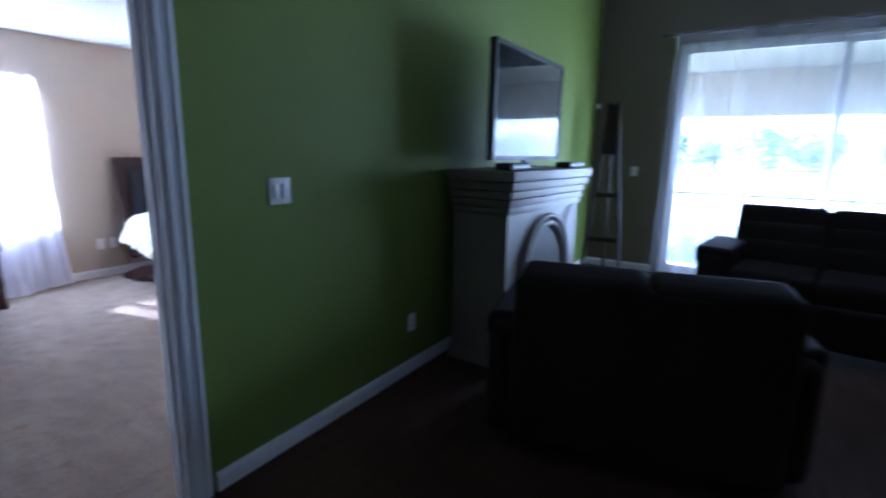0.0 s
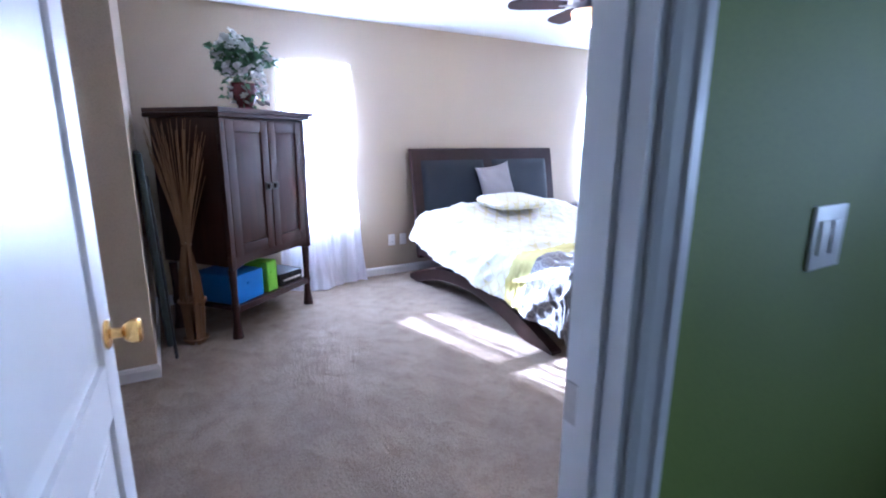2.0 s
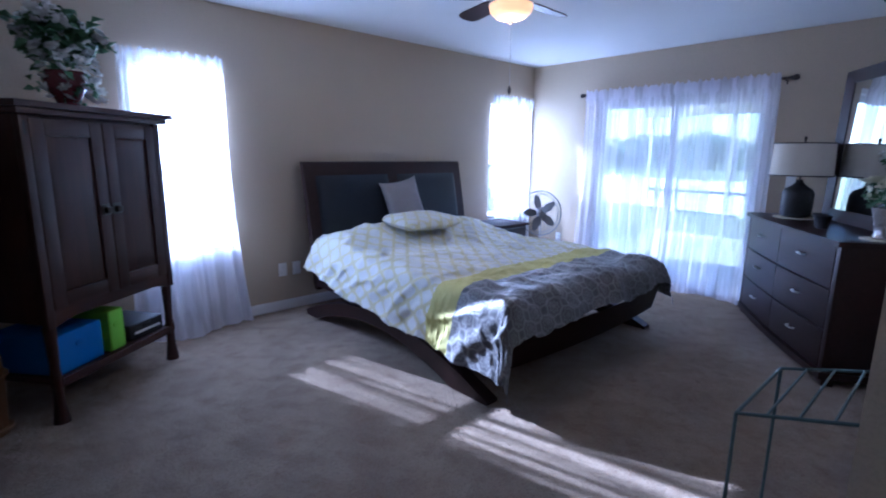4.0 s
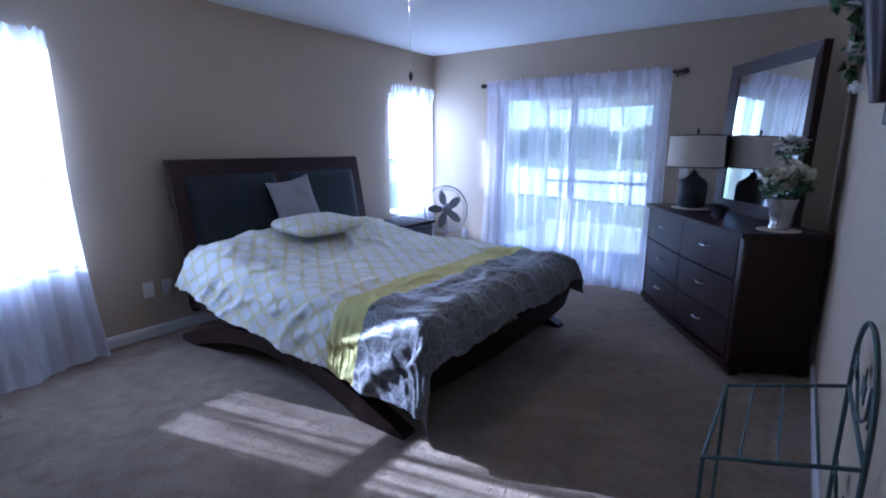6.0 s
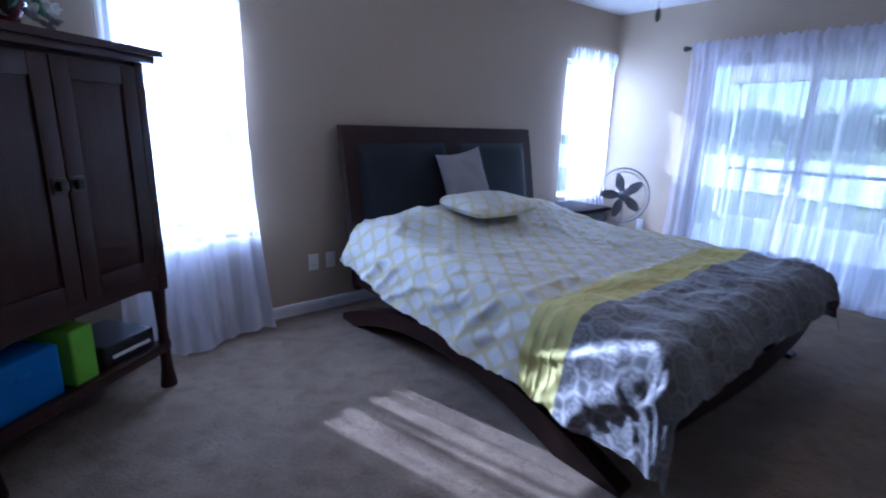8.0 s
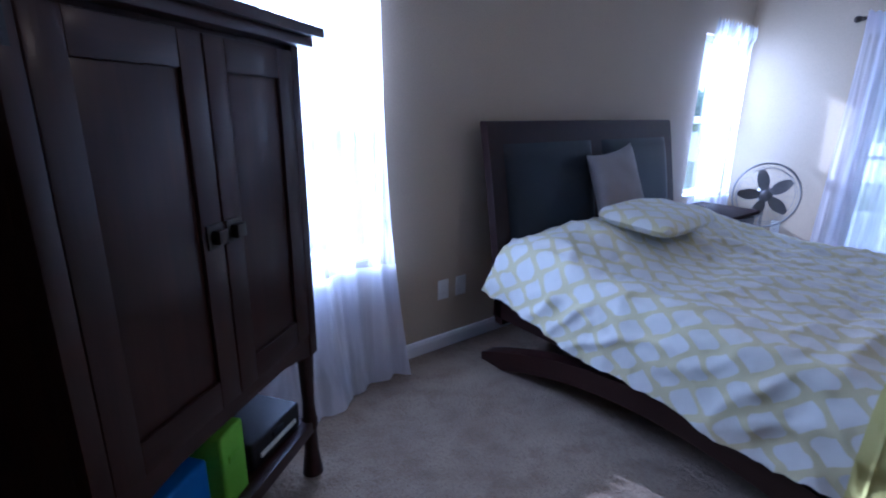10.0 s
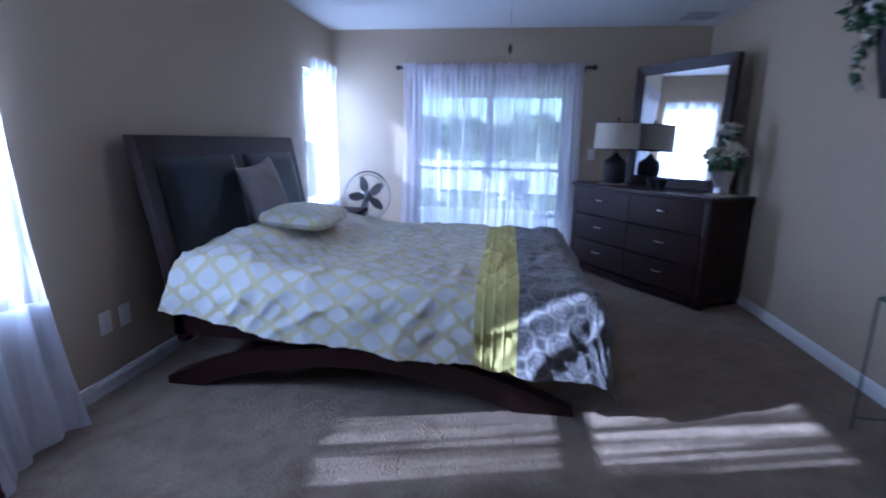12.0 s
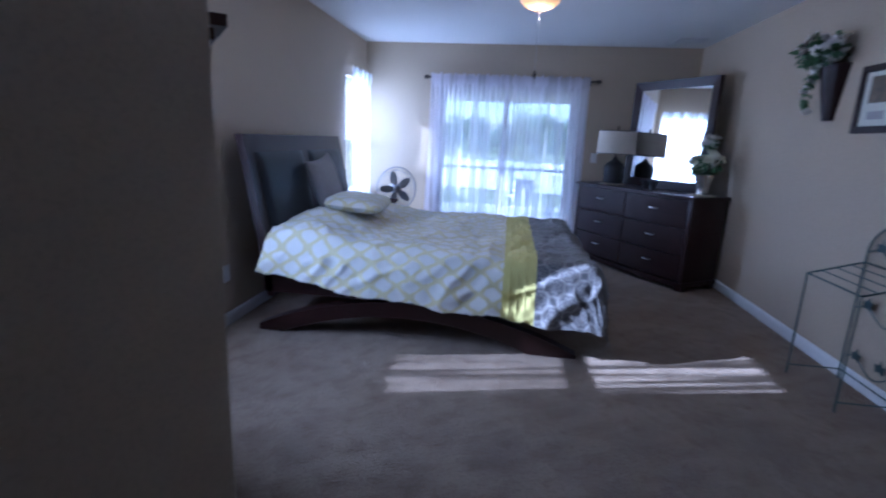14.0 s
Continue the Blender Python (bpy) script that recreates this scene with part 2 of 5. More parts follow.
LIME = surface("lime_green_fabric_bin", (0.24, 0.60, 0.02), (0.21, 0.53, 0.02), 0.7, 6, 220, 0.4, 0.002)
BLACK = surface("black_plastic", (0.015, 0.015, 0.017), (0.024, 0.024, 0.026), 0.48, 6, 90, 0.2, 0.001, spec=0.3)
DARKBOARD = surface("dark_green_painted_board", (0.018, 0.030, 0.030), (0.026, 0.04, 0.04), 0.5, 4, 60, 0.2, 0.001)
TRELLIS = trellis("yellow_trellis_cotton", 0.090, 0.140, 0.0200, (0.745, 0.735, 0.68), (0.64, 0.59, 0.34))
YELLOW = surface("yellow_pleated_cotton", (0.62, 0.57, 0.19), (0.58, 0.53, 0.175), 0.75, 4, 240, 0.3, 0.002, mottle=0.93)
DAMASK = damask("grey_damask_satin", (0.105, 0.105, 0.113), (0.25, 0.245, 0.245), 0.185)
GREYCLOTH = surface("light_grey_woven_cloth", (0.33, 0.31, 0.32), (0.29, 0.275, 0.285), 0.8, 5, 260, 0.5, 0.003)
LAMPCLOTH = surface("cream_linen_shade", (0.62, 0.56, 0.47), (0.57, 0.51, 0.42), 0.85, 4, 260, 0.4, 0.002)
DOILY = surface("ivory_lace", (0.68, 0.62, 0.48), (0.6, 0.54, 0.4), 0.8, 30, 160, 0.6, 0.003)
SILVERED = surface("mercury_glass", (0.62, 0.60, 0.58), (0.42, 0.40, 0.40), 0.25, 22, 90, 0.5, 0.004, metal=0.8)
STONE = surface("cream_painted_mantel", (0.26, 0.235, 0.195), (0.23, 0.205, 0.17), 0.5, 3, 60, 0.3, 0.002)
GROUND = surface("dry_lawn", (0.17, 0.20, 0.06), (0.24, 0.24, 0.10), 0.95, 0.15, 14, 0.8, 0.03)
CONCRETE = surface("lanai_concrete", (0.42, 0.42, 0.41), (0.36, 0.36, 0.35), 0.8, 1.2, 60, 0.4, 0.003)
STUCCO = surface("pale_stucco", (0.62, 0.58, 0.50), (0.58, 0.54, 0.46), 0.85, 1.0, 120, 0.8, 0.006)
PAPER = surface("ivory_mat_board", (0.66, 0.66, 0.58), (0.62, 0.62, 0.54), 0.8, 6, 120, 0.1, 0.0005)
MIRROR, _t, _p = nodes("silvered_mirror")
_p.inputs["Base Color"].default_value, _p.inputs["Metallic"].default_value, _p.inputs["Roughness"].default_value = (0.9, 0.92, 0.92, 1), 1.0, 0.015
SCREEN, _t, _p = nodes("dark_tv_glass")
_p.inputs["Base Color"].default_value, _p.inputs["Roughness"].default_value, _p.inputs["Specular IOR Level"].default_value = (0.012, 0.012, 0.014, 1), 0.06, 0.35
_p.inputs["Coat Weight"].default_value, _p.inputs["Coat Roughness"].default_value = 0.0, 0.04
SCREEN_MESH, _t, _p = nodes("insect_screen_mesh")
_t.nodes.remove(_p)
_s = _t.nodes.new("ShaderNodeBsdfTransparent")
_s.inputs[0].default_value = (0.66, 0.66, 0.66, 1)
_t.links.new(_s.outputs[0], _t.nodes["Material Output"].inputs["Surface"])
FROST = glow("lit_amber_glass_bowl", (1.0, 0.50, 0.17), 0.32)

# ---- building helpers ----


def mesh_of(name, bm, *materials, smooth=False):
    me = bpy.data.meshes.new(name)
    bmesh.ops.recalc_face_normals(bm, faces=bm.faces)
    bm.to_mesh(me)
    bm.free()
    for m in materials:
        me.materials.append(m)
    if smooth:
        me.shade_smooth()
        me.set_sharp_from_angle(angle=radians(38))
    return me


def part(name, bm, material, parent=None, label="", smooth=True, at=None):
    """One bmesh as one mesh object, under a thing or a part."""
    ob = new(name, mesh_of(name, bm, material, smooth=smooth))
    ob.parent = parent
    if at is not None:
        ob.matrix_basis = at
    if label:
        tagged(ob, label)
    return ob


def thing(name, label, category, m=None, group=""):
    ob = new(name)
    ob.empty_display_size = 0.1
    if m is not None:
        ob.matrix_basis = m
    return tagged(ob, label, category, group)


def whole(name, bm, material, label, category, m=None, group="", kind="", smooth=True):
    ob = part(name, bm, material, None, "", smooth, m)
    return tagged(ob, label, category, group, kind)


def box(bm, lo, hi, bevel=0.0, segs=2):
    g = bmesh.ops.create_cube(bm, size=1.0)
    size = [b - a for a, b in zip(lo, hi)]
    mid = [(a + b) / 2 for a, b in zip(lo, hi)]
    bmesh.ops.transform(bm, matrix=Matrix.Translation(mid) @ Matrix.Diagonal((*size, 1)), verts=g["verts"])
    if bevel:
        edges = list({e for v in g["verts"] for e in v.link_edges})
        bmesh.ops.bevel(bm, geom=edges, offset=min(bevel, 0.45 * min(size)), segments=segs, affect="EDGES", profile=0.6)
    return bm


def boxed(lo, hi, bevel=0.004, segs=2):
    return box(bmesh.new(), lo, hi, bevel, segs)


def lathe(bm, profile, steps=24, m=Matrix()):
    """Turns a profile of (radius, height) round z."""
    rings = []
    for r, z in profile:
        rings.append([bm.verts.new(m @ Vector((r * math.cos(2 * math.pi * k / steps), r * math.sin(2 * math.pi * k / steps), z))) for k in range(steps)])
    for a, b in zip(rings, rings[1:]):
        for k in range(steps):
            bm.faces.new((a[k], a[(k + 1) % steps], b[(k + 1) % steps], b[k]))
    for ring in (rings[0], rings[-1]):
        bm.faces.new(ring)
    return bm


def tube(bm, points, radius, sides=8, taper=1.0):
    """A round bar along points."""
    pts = [Vector(p) for p in points]
    rings, side = [], None
    for k, p in enumerate(pts):
        way = (pts[min(k + 1, len(pts) - 1)] - pts[max(k - 1, 0)]).normalized()
        if side is None:
            side = way.orthogonal().normalized()
        side = (side - way * side.dot(way)).normalized()
        up = way.cross(side)
        r = radius * (1 + (taper - 1) * k / max(1, len(pts) - 1))
        rings.append([bm.verts.new(p + r * (math.cos(2 * math.pi * j / sides) * side + math.sin(2 * math.pi * j / sides) * up)) for j in range(sides)])
    for a, b in zip(rings, rings[1:]):
        for j in range(sides):
            bm.faces.new((a[j], a[(j + 1) % sides], b[(j + 1) % sides], b[j]))
    bm.faces.new(rings[0])
    bm.faces.new(rings[-1])
    return bm


def prism(bm, outline, way):
    """Closes an outline of points and pushes it along way."""
    base = [bm.verts.new(Vector(p)) for p in outline]
    top = [bm.verts.new(Vector(p) + Vector(way)) for p in outline]
    bm.faces.new(base)
    bm.faces.new(top)
    for k in range(len(base)):
        j = (k + 1) % len(base)
        bm.faces.new((base[k], base[j], top[j], top[k]))
    return bm


def grid_sheet(bm, nu, nv, place, uv=None):
    """A sheet of nu x nv cells; place(a, b) with a, b from 0 to 1."""
    layer = bm.loops.layers.uv.new("UVMap") if uv else None
    rows = [[bm.verts.new(place(i / nu, j / nv)) for j in range(nv + 1)] for i in range(nu + 1)]
    for i in range(nu):
        for j in range(nv):
            f = bm.faces.new((rows[i][j], rows[i + 1][j], rows[i + 1][j + 1], rows[i][j + 1]))
            if uv:
                for loop, (a, b) in zip(f.loops, ((i, j), (i + 1, j), (i + 1, j + 1), (i, j + 1))):
                    loop[layer].uv = uv(a / nu, b / nv)
    return bm


def cells(axis, lo, hi, holes):
    """A wall block from lo to hi, thick along axis, with rectangular holes (a0, a1, z0, z1) right through it."""
    other = 1 - axis
    cut_a = sorted({lo[other], hi[other], *[h[k] for h in holes for k in (0, 1)]})
    cut_z = sorted({lo[2], hi[2], *[h[k] for h in holes for k in (2, 3)]})
    solid = {}
    for i in range(len(cut_a) - 1):
        for j in range(len(cut_z) - 1):
            a, z = (cut_a[i] + cut_a[i + 1]) / 2, (cut_z[j] + cut_z[j + 1]) / 2
            solid[i, j] = not any(h[0] < a < h[1] and h[2] < z < h[3] for h in holes)
    bm = bmesh.new()
    memo = {}

    def vert(d, a, z):
        key = (d, round(a, 5), round(z, 5))
        if key not in memo:
            memo[key] = bm.verts.new((d, a, z) if axis == 0 else (a, d, z))
        return memo[key]

    for (i, j), full in solid.items():
        if not full:
            continue
        a0, a1, z0, z1 = cut_a[i], cut_a[i + 1], cut_z[j], cut_z[j + 1]
        for d in (lo[axis], hi[axis]):
            bm.faces.new([vert(d, a0, z0), vert(d, a1, z0), vert(d, a1, z1), vert(d, a0, z1)])
        for di, dj, (p, q) in ((-1, 0, ((a0, z0), (a0, z1))), (1, 0, ((a1, z0), (a1, z1))), (0, -1, ((a0, z0), (a1, z0))), (0, 1, ((a0, z1), (a1, z1)))):
            if not solid.get((i + di, j + dj), False):
                bm.faces.new([vert(lo[axis], *p), vert(hi[axis], *p), vert(hi[axis], *q), vert(lo[axis], *q)])
    return bm


def structure(name, bm, material, label, category, smooth=False):
    return whole(name, bm, material, label, category, kind="structure", smooth=smooth)


# ---- the large structure ----
HIGH, FAR, EAST, FACE, BACK = 2.50, 5.28, 4.04, 4.27, 4.165   # bedroom ceiling, slider wall, bedroom side and living side of the shared wall
LHIGH, LFAR, LEAST = 3.7, 5.80, 9.6             # living room
DOOR0, DOOR1, DOORH = -0.555, 0.236, 2.06
SLIDE0, SLIDE1, SLIDEH = 0.92, 2.70, 2.03
W1, W2, SILL, HEAD = (0.74, 1.38), (4.46, 5.17), 0.64, 2.0

floor = structure("floor", boxed((-0.02, -3.0, -0.12), (4.205, FAR + 0.02, 0.0), 0), CARPET, "tan cut-pile carpet with walked-in shading", "carpet")
structure("floor_living", boxed((4.21, -3.6, -0.12), (LEAST, LFAR + 0.02, -0.006), 0), LAMINATE, "dark brown wood floor in the living room", "floor")
structure("ceiling", boxed((-0.02, -3.0, HIGH), (4.21, FAR + 0.02, HIGH + 0.12), 0), WHITE_CEIL, "white painted bedroom ceiling", "ceiling")
structure("ceiling_living", boxed((4.21, -3.6, LHIGH), (LEAST, LFAR + 0.02, LHIGH + 0.12), 0), WHITE_CEIL, "white painted living room ceiling", "ceiling")
structure("wall_west", cells(0, (-0.15, -0.5, 0), (0.0, FAR + 0.15, HIGH), [(*W1, SILL, HEAD), (*W2, SILL, HEAD)]), BEIGE, "beige painted wall behind the bed with two windows", "wall")
structure("wall_north", cells(1, (0.0, FAR, 0), (4.216, FAR + 0.15, HIGH), [(SLIDE0, SLIDE1, 0.0, SLIDEH)]), BEIGE, "beige painted wall with the sliding glass door", "wall")
structure("wall_east_pier", boxed((EAST, 0.85, 0), (BACK, FAR, HIGH), 0), BEIGE, "beige painted wall with pictures and planters", "wall")
structure("wall_east", cells(0, (BACK, -3.0, 0), (4.216, FAR, HIGH), [(DOOR0, DOOR1, 0.0, DOORH)]), BEIGE, "beige painted bedroom wall with the entry door", "wall")
structure("wall_green", cells(0, (4.218, -3.6, 0), (FACE, LFAR, LHIGH), [(DOOR0, DOOR1, 0.0, DOORH)]), GREEN, "olive green painted living room wall", "wall")
structure("wall_nook", boxed((0.0, -3.0, 0), (1.44, -0.43, HIGH), 0.004), BEIGE, "beige wall corner beside the armoire", "wall")
structure("wall_south", boxed((1.44, -3.0, 0), (BACK, -2.6, HIGH), 0), BEIGE, "plain beige wall closing the passage", "wall")
structure("wall_living_north", cells(1, (FACE, LFAR, 0), (LEAST, LFAR + 0.15, LHIGH), [(5.18, 8.3, 0.0, 2.72)]), TAUPE, "dark taupe living room wall with wide glass doors", "wall")
structure("wall_living_east", boxed((LEAST, -3.6, 0), (LEAST + 0.15, LFAR + 0.15, LHIGH), 0), TAUPE, "plain taupe living room wall", "wall")
structure("wall_living_south", boxed((FACE, -3.75, 0), (LEAST, -3.6, LHIGH), 0), TAUPE, "plain taupe living room wall", "wall")


def baseboard(name, p, q, inward, label="white painted baseboard with a moulded top edge"):
    """A moulded board from p to q on the floor; inward is the way into the room."""
    p, q, n = Vector((*p, 0)), Vector((*q, 0)), Vector((*inward, 0))
    prof = [(0.0, 0.0), (0.014, 0.0), (0.014, 0.062), (0.011, 0.070), (0.011, 0.076), (0.006, 0.084), (0.0, 0.086)]
    bm = prism(bmesh.new(), [p + n * a + Vector((0, 0, b)) for a, b in prof], q - p)
    structure(name, bm, TRIM, label, "baseboard")


baseboard("baseboard_1", (0, -0.43), (0, FAR), (1, 0))
baseboard("baseboard_2", (0.014, FAR), (SLIDE0 - 0.06, FAR), (0, -1))
baseboard("baseboard_3", (SLIDE1 + 0.06, FAR), (EAST - 0.014, FAR), (0, -1))
baseboard("baseboard_4", (EAST, 0.85), (EAST, FAR), (-1, 0))
baseboard("baseboard_5", (0.014, -0.43), (1.454, -0.43), (0, 1))
baseboard("baseboard_6", (1.44, -2.6), (1.44, -0.43), (1, 0))
baseboard("baseboard_7", (BACK, -2.6), (BACK, DOOR0 - 0.09), (-1, 0))
baseboard("baseboard_8", (FACE, DOOR1 + 0.10), (FACE, LFAR), (1, 0))
baseboard("baseboard_9", (FACE, -3.6), (FACE, DOOR0 - 0.10), (1, 0))
baseboard("baseboard_10", (FACE + 0.014, LFAR), (5.10, LFAR), (0, -1))


def casing(name, x, side):
    """Moulded door casing on one face of the wall: two legs and a head."""
    ob = tagged(new(name), "white moulded casing round the bedroom door", "door trim", kind="structure")
    w = 0.072
    prof = [(0.0, 0.0), (0.0, 0.009), (0.015, 0.013), (0.021, 0.008), (0.044, 0.011), (0.052, 0.016), (w, 0.016), (w, 0.0)]
    for tag, y, out in (("leg", DOOR0, -1), ("leg", DOOR1, 1)):
        bm = prism(bmesh.new(), [(x + side * d, y + out * a, 0.0) for a, d in prof], (0, 0, DOORH + w * 0.98))
        part(tag, bm, TRIM, ob, smooth=False)
    bm = prism(bmesh.new(), [(x + side * d * 0.97, DOOR0 + 0.001, DOORH + a) for a, d in prof], (0, DOOR1 - DOOR0 - 0.002, 0))
    part("head", bm, TRIM, ob, smooth=False)


casing("door_casing_living", FACE, 1)
casing("door_casing_bedroom", BACK, -1)
jamb = tagged(new("door_jamb"), "white painted door jamb with a stop strip", "door frame", kind="structure")
for tag, y0, y1 in (("side", DOOR0, DOOR0 + 0.018), ("side", DOOR1 - 0.018, DOOR1)):
    part(tag, boxed((BACK - 0.002, y0, 0), (FACE + 0.002, y1, DOORH), 0.001), TRIM, jamb, smooth=False)
part("top", boxed((BACK - 0.002, DOOR0 + 0.018, DOORH - 0.018), (FACE + 0.002, DOOR1 - 0.018, DOORH), 0.001), TRIM, jamb, smooth=False)
part("stop", boxed((4.20, DOOR1 - 0.030, 0), (4.235, DOOR1 - 0.018, DOORH - 0.018), 0.002), TRIM, jamb, smooth=False)
part("stop", boxed((4.20, DOOR0 + 0.018, 0), (4.235, DOOR0 + 0.030, DOORH - 0.018), 0.002), TRIM, jamb, smooth=False)
part("strike_plate", boxed((4.167, DOOR1 - 0.021, 1.0), (4.199, DOOR1 - 0.017, 1.07), 0.001), NICKEL, jamb, "worn metal strike plate", smooth=False)
part("carpet_bar", boxed((4.202, DOOR0 + 0.018, -0.004), (4.232, DOOR1 - 0.018, 0.004), 0.002), STEEL_DARK, jamb, "dark metal threshold strip", smooth=False)

# the open entry door, swung into the bedroom
door = tagged(new("door_1"), "white panelled bedroom door standing open with a brass knob", "door", kind="structure")
door.matrix_basis = pose(BACK + 0.004, DOOR0 + 0.024, 0, 0, 0, 180 - 4.5)
DW, DT = 0.755, 0.035
part("leaf_core", boxed((0.0, -0.012 - 0.0115, 0.012), (DW, 0.0 - 0.0115, 2.04), 0.001), TRIM, door, smooth=False)
for x0, x1 in ((0.0, 0.11), (DW - 0.11, DW)):
    part("stile", boxed((x0, -DT, 0.012), (x1, 0, 2.04), 0.003), TRIM, door)
for z0, z1 in ((0.012, 0.24), (0.86, 0.98), (1.92, 2.04)):
    part("rail", boxed((0.11, -DT + 0.0004, z0), (DW - 0.11, -0.0004, z1), 0.003), TRIM, door)
part("mullion", boxed((DW / 2 - 0.05, -DT + 0.0008, 0.24), (DW / 2 + 0.05, -0.0008, 0.86), 0.003), TRIM, door)
for x0, x1, z0, z1 in ((0.14, DW / 2 - 0.08, 0.28, 0.82), (DW / 2 + 0.08, DW - 0.14, 0.28, 0.82), (0.14, DW - 0.14, 1.02, 1.88)):
    part("panel", boxed((x0, -DT + 0.006, z0), (x1, -0.006, z1), 0.012), TRIM, door)
for side in (0, 1):
    bm = bmesh.new()
    m = Matrix.Translation((DW - 0.065, 0 if side else -DT, 1.03)) @ Matrix.Rotation(radians(-90 if side else 90), 4, "X")
    lathe(bm, [(0.031, 0), (0.032, 0.004), (0.028, 0.009), (0.012, 0.012), (0.011, 0.030), (0.020, 0.036), (0.0265, 0.048), (0.0275, 0.062), (0.022, 0.068), (0.004, 0.070)], 24, m)
    part("door_knob", bm, BRASS, door, "polished brass round knob")
for z in (0.25, 1.19, 1.82):
    bm = box(bmesh.new(), (-0.004, -DT + 0.002, z - 0.045), (-0.001, -0.002, z + 0.045), 0.001)
    tube(bm, [(-0.006, 0.004, z - 0.046), (-0.006, 0.004, z + 0.046)], 0.006)
    part("hinge", bm, PEWTER, door, "dark pewter hinge", smooth=False)

# ---- windows, sliding doors, curtains ----


def sash_window(name, y0, y1):
    win = tagged(new(name), "white single-hung window behind a sheer curtain", "window", kind="structure")
    x0, x1 = -0.13, -0.06
    part("window_frame", cells(0, (x0, y0, SILL), (x1, y1, HEAD), [(y0 + 0.04, y1 - 0.04, SILL + 0.04, HEAD - 0.04)]), VINYL, win, smooth=False)
    mid = 1.31
    part("meeting_rail", boxed((x0 + 0.01, y0 + 0.04, mid - 0.03), (x1 + 0.008, y1 - 0.04, mid + 0.03), 0.003), VINYL, win)
    part("window_sill", boxed((-0.058, y0, SILL), (0.02, y1, SILL + 0.018), 0.003), TRIM, win)
    for z0, z1 in ((SILL + 0.042, mid - 0.032), (mid + 0.032, HEAD - 0.042)):
        pane = part("pane", boxed((-0.098, y0 + 0.042, z0), (-0.094, y1 - 0.042, z1), 0), GLASS, win, smooth=False)
        pane.visible_shadow = False
    part("insect_screen", boxed((-0.122, y0 + 0.042, SILL + 0.042), (-0.1215, y1 - 0.042, mid - 0.032), 0), SCREEN_MESH, win, "grey insect screen over the lower sash", smooth=False)


sash_window("window_1", *W1)
sash_window("window_2", *W2)


def sliding_door(name, x0, x1, y, high, label):
    d = tagged(new(name), label, "sliding door", kind="structure")
    mid = (x0 + x1) / 2
    part("frame", cells(1, (x0, y + 0.03, 0.0), (x1, y + 0.13, high), [(x0 + 0.045, x1 - 0.045, 0.03, high - 0.045)]), VINYL, d, smooth=False)
    for k, (a, b) in enumerate(((x0 + 0.047, mid + 0.035), (mid - 0.035, x1 - 0.047))):
        yy = y + 0.045 + 0.042 * k
        panel = part("panel", cells(1, (a, yy, 0.032), (b, yy + 0.036, high - 0.047), [(a + 0.06, b - 0.06, 0.12, high - 0.11)]), VINYL, d, smooth=False)
        pane = part("pane", boxed((a + 0.062, yy + 0.016, 0.122), (b - 0.062, yy + 0.02, high - 0.112), 0), GLASS, panel, smooth=False)
        pane.visible_shadow = False
    part("handle", boxed((x0 + 0.075, y + 0.022, 0.92), (x0 + 0.10, y + 0.044, 1.12), 0.006), VINYL, d)


sliding_door("door_2", SLIDE0, SLIDE1, FAR, SLIDEH, "white framed sliding glass door onto the lanai")
sliding_door("door_3", 5.18, 8.30, LFAR, 2.72, "wide white framed glass door of the living room")


def curtain(name, label, fabric, axis, a0, a1, z0, z1, at, amp, folds, inward, seed, spill=0.0):
    """A gathered sheer panel: folds grow towards the hem, the header is ruffled. axis 1: hangs along y."""
    rnd = random.Random(seed)
    ph = [rnd.uniform(0, 6.28) for _ in range(6)]
    cur = thing(name, label, "curtain")

    def place(u, w):
        a = a0 + (a1 - a0) * u
        low = 1 - w
        wave = math.sin(2 * math.pi * folds * u + ph[0] + 0.9 * math.sin(2 * math.pi * 1.7 * u + ph[1]))
        wave2 = math.sin(2 * math.pi * folds * 2.3 * u + ph[2])
        pocket = min(1.0, max(0.0, (w - 0.93) / 0.04))
        d = at + inward * 0.022 * pocket + inward * (1 - 0.75 * pocket) * (amp * (0.35 + 0.65 * low) * wave + 0.3 * amp * (0.5 + w) * wave2 + spill * low ** 3 * (0.4 + 0.6 * math.sin(3.1 * u + ph[3]) ** 2) + 0.012 * math.sin(5 * w + ph[4] + 9 * u) * low)
        z = z0 + (z1 - z0) * w + (0.010 * wave2 + 0.008 * math.sin(61 * u)) * (w > 0.985) + 0.02 * low ** 8 * math.sin(7 * u + ph[5])
        a += 0.015 * low * math.sin(2 * math.pi * folds * 0.5 * u + ph[3]) + (0.02 + 0.28 * spill * low ** 2) * low * (u - 0.5) * 2
        return (a, d, z) if axis == 0 else (d, a, max(z, 0.006))

    bm = grid_sheet(bmesh.new(), int(folds * 14), 40, place)
    sheet = part("panel", bm, fabric, cur)
    bm = grid_sheet(bmesh.new(), int(folds * 14), 3, lambda u, w: tuple(c + (0.006 * inward if k == (1 if axis == 0 else 0) else 0) for k, c in enumerate(place(u, 0.955 + 0.055 * w))))
    part("header", bm, fabric, cur)
    if axis == 1:
        # added layer, no real hem: keeps cloth below the sill from showing the wall
        bm = grid_sheet(bmesh.new(), int(folds * 14), 14, lambda u, w: tuple(c + (0.005 * inward if k == 0 else 0) for k, c in enumerate(place(u, 0.30 * w))))
        part("hem", bm, SHEER_DENSE, cur, "added second layer that makes the lower part denser")
    return cur


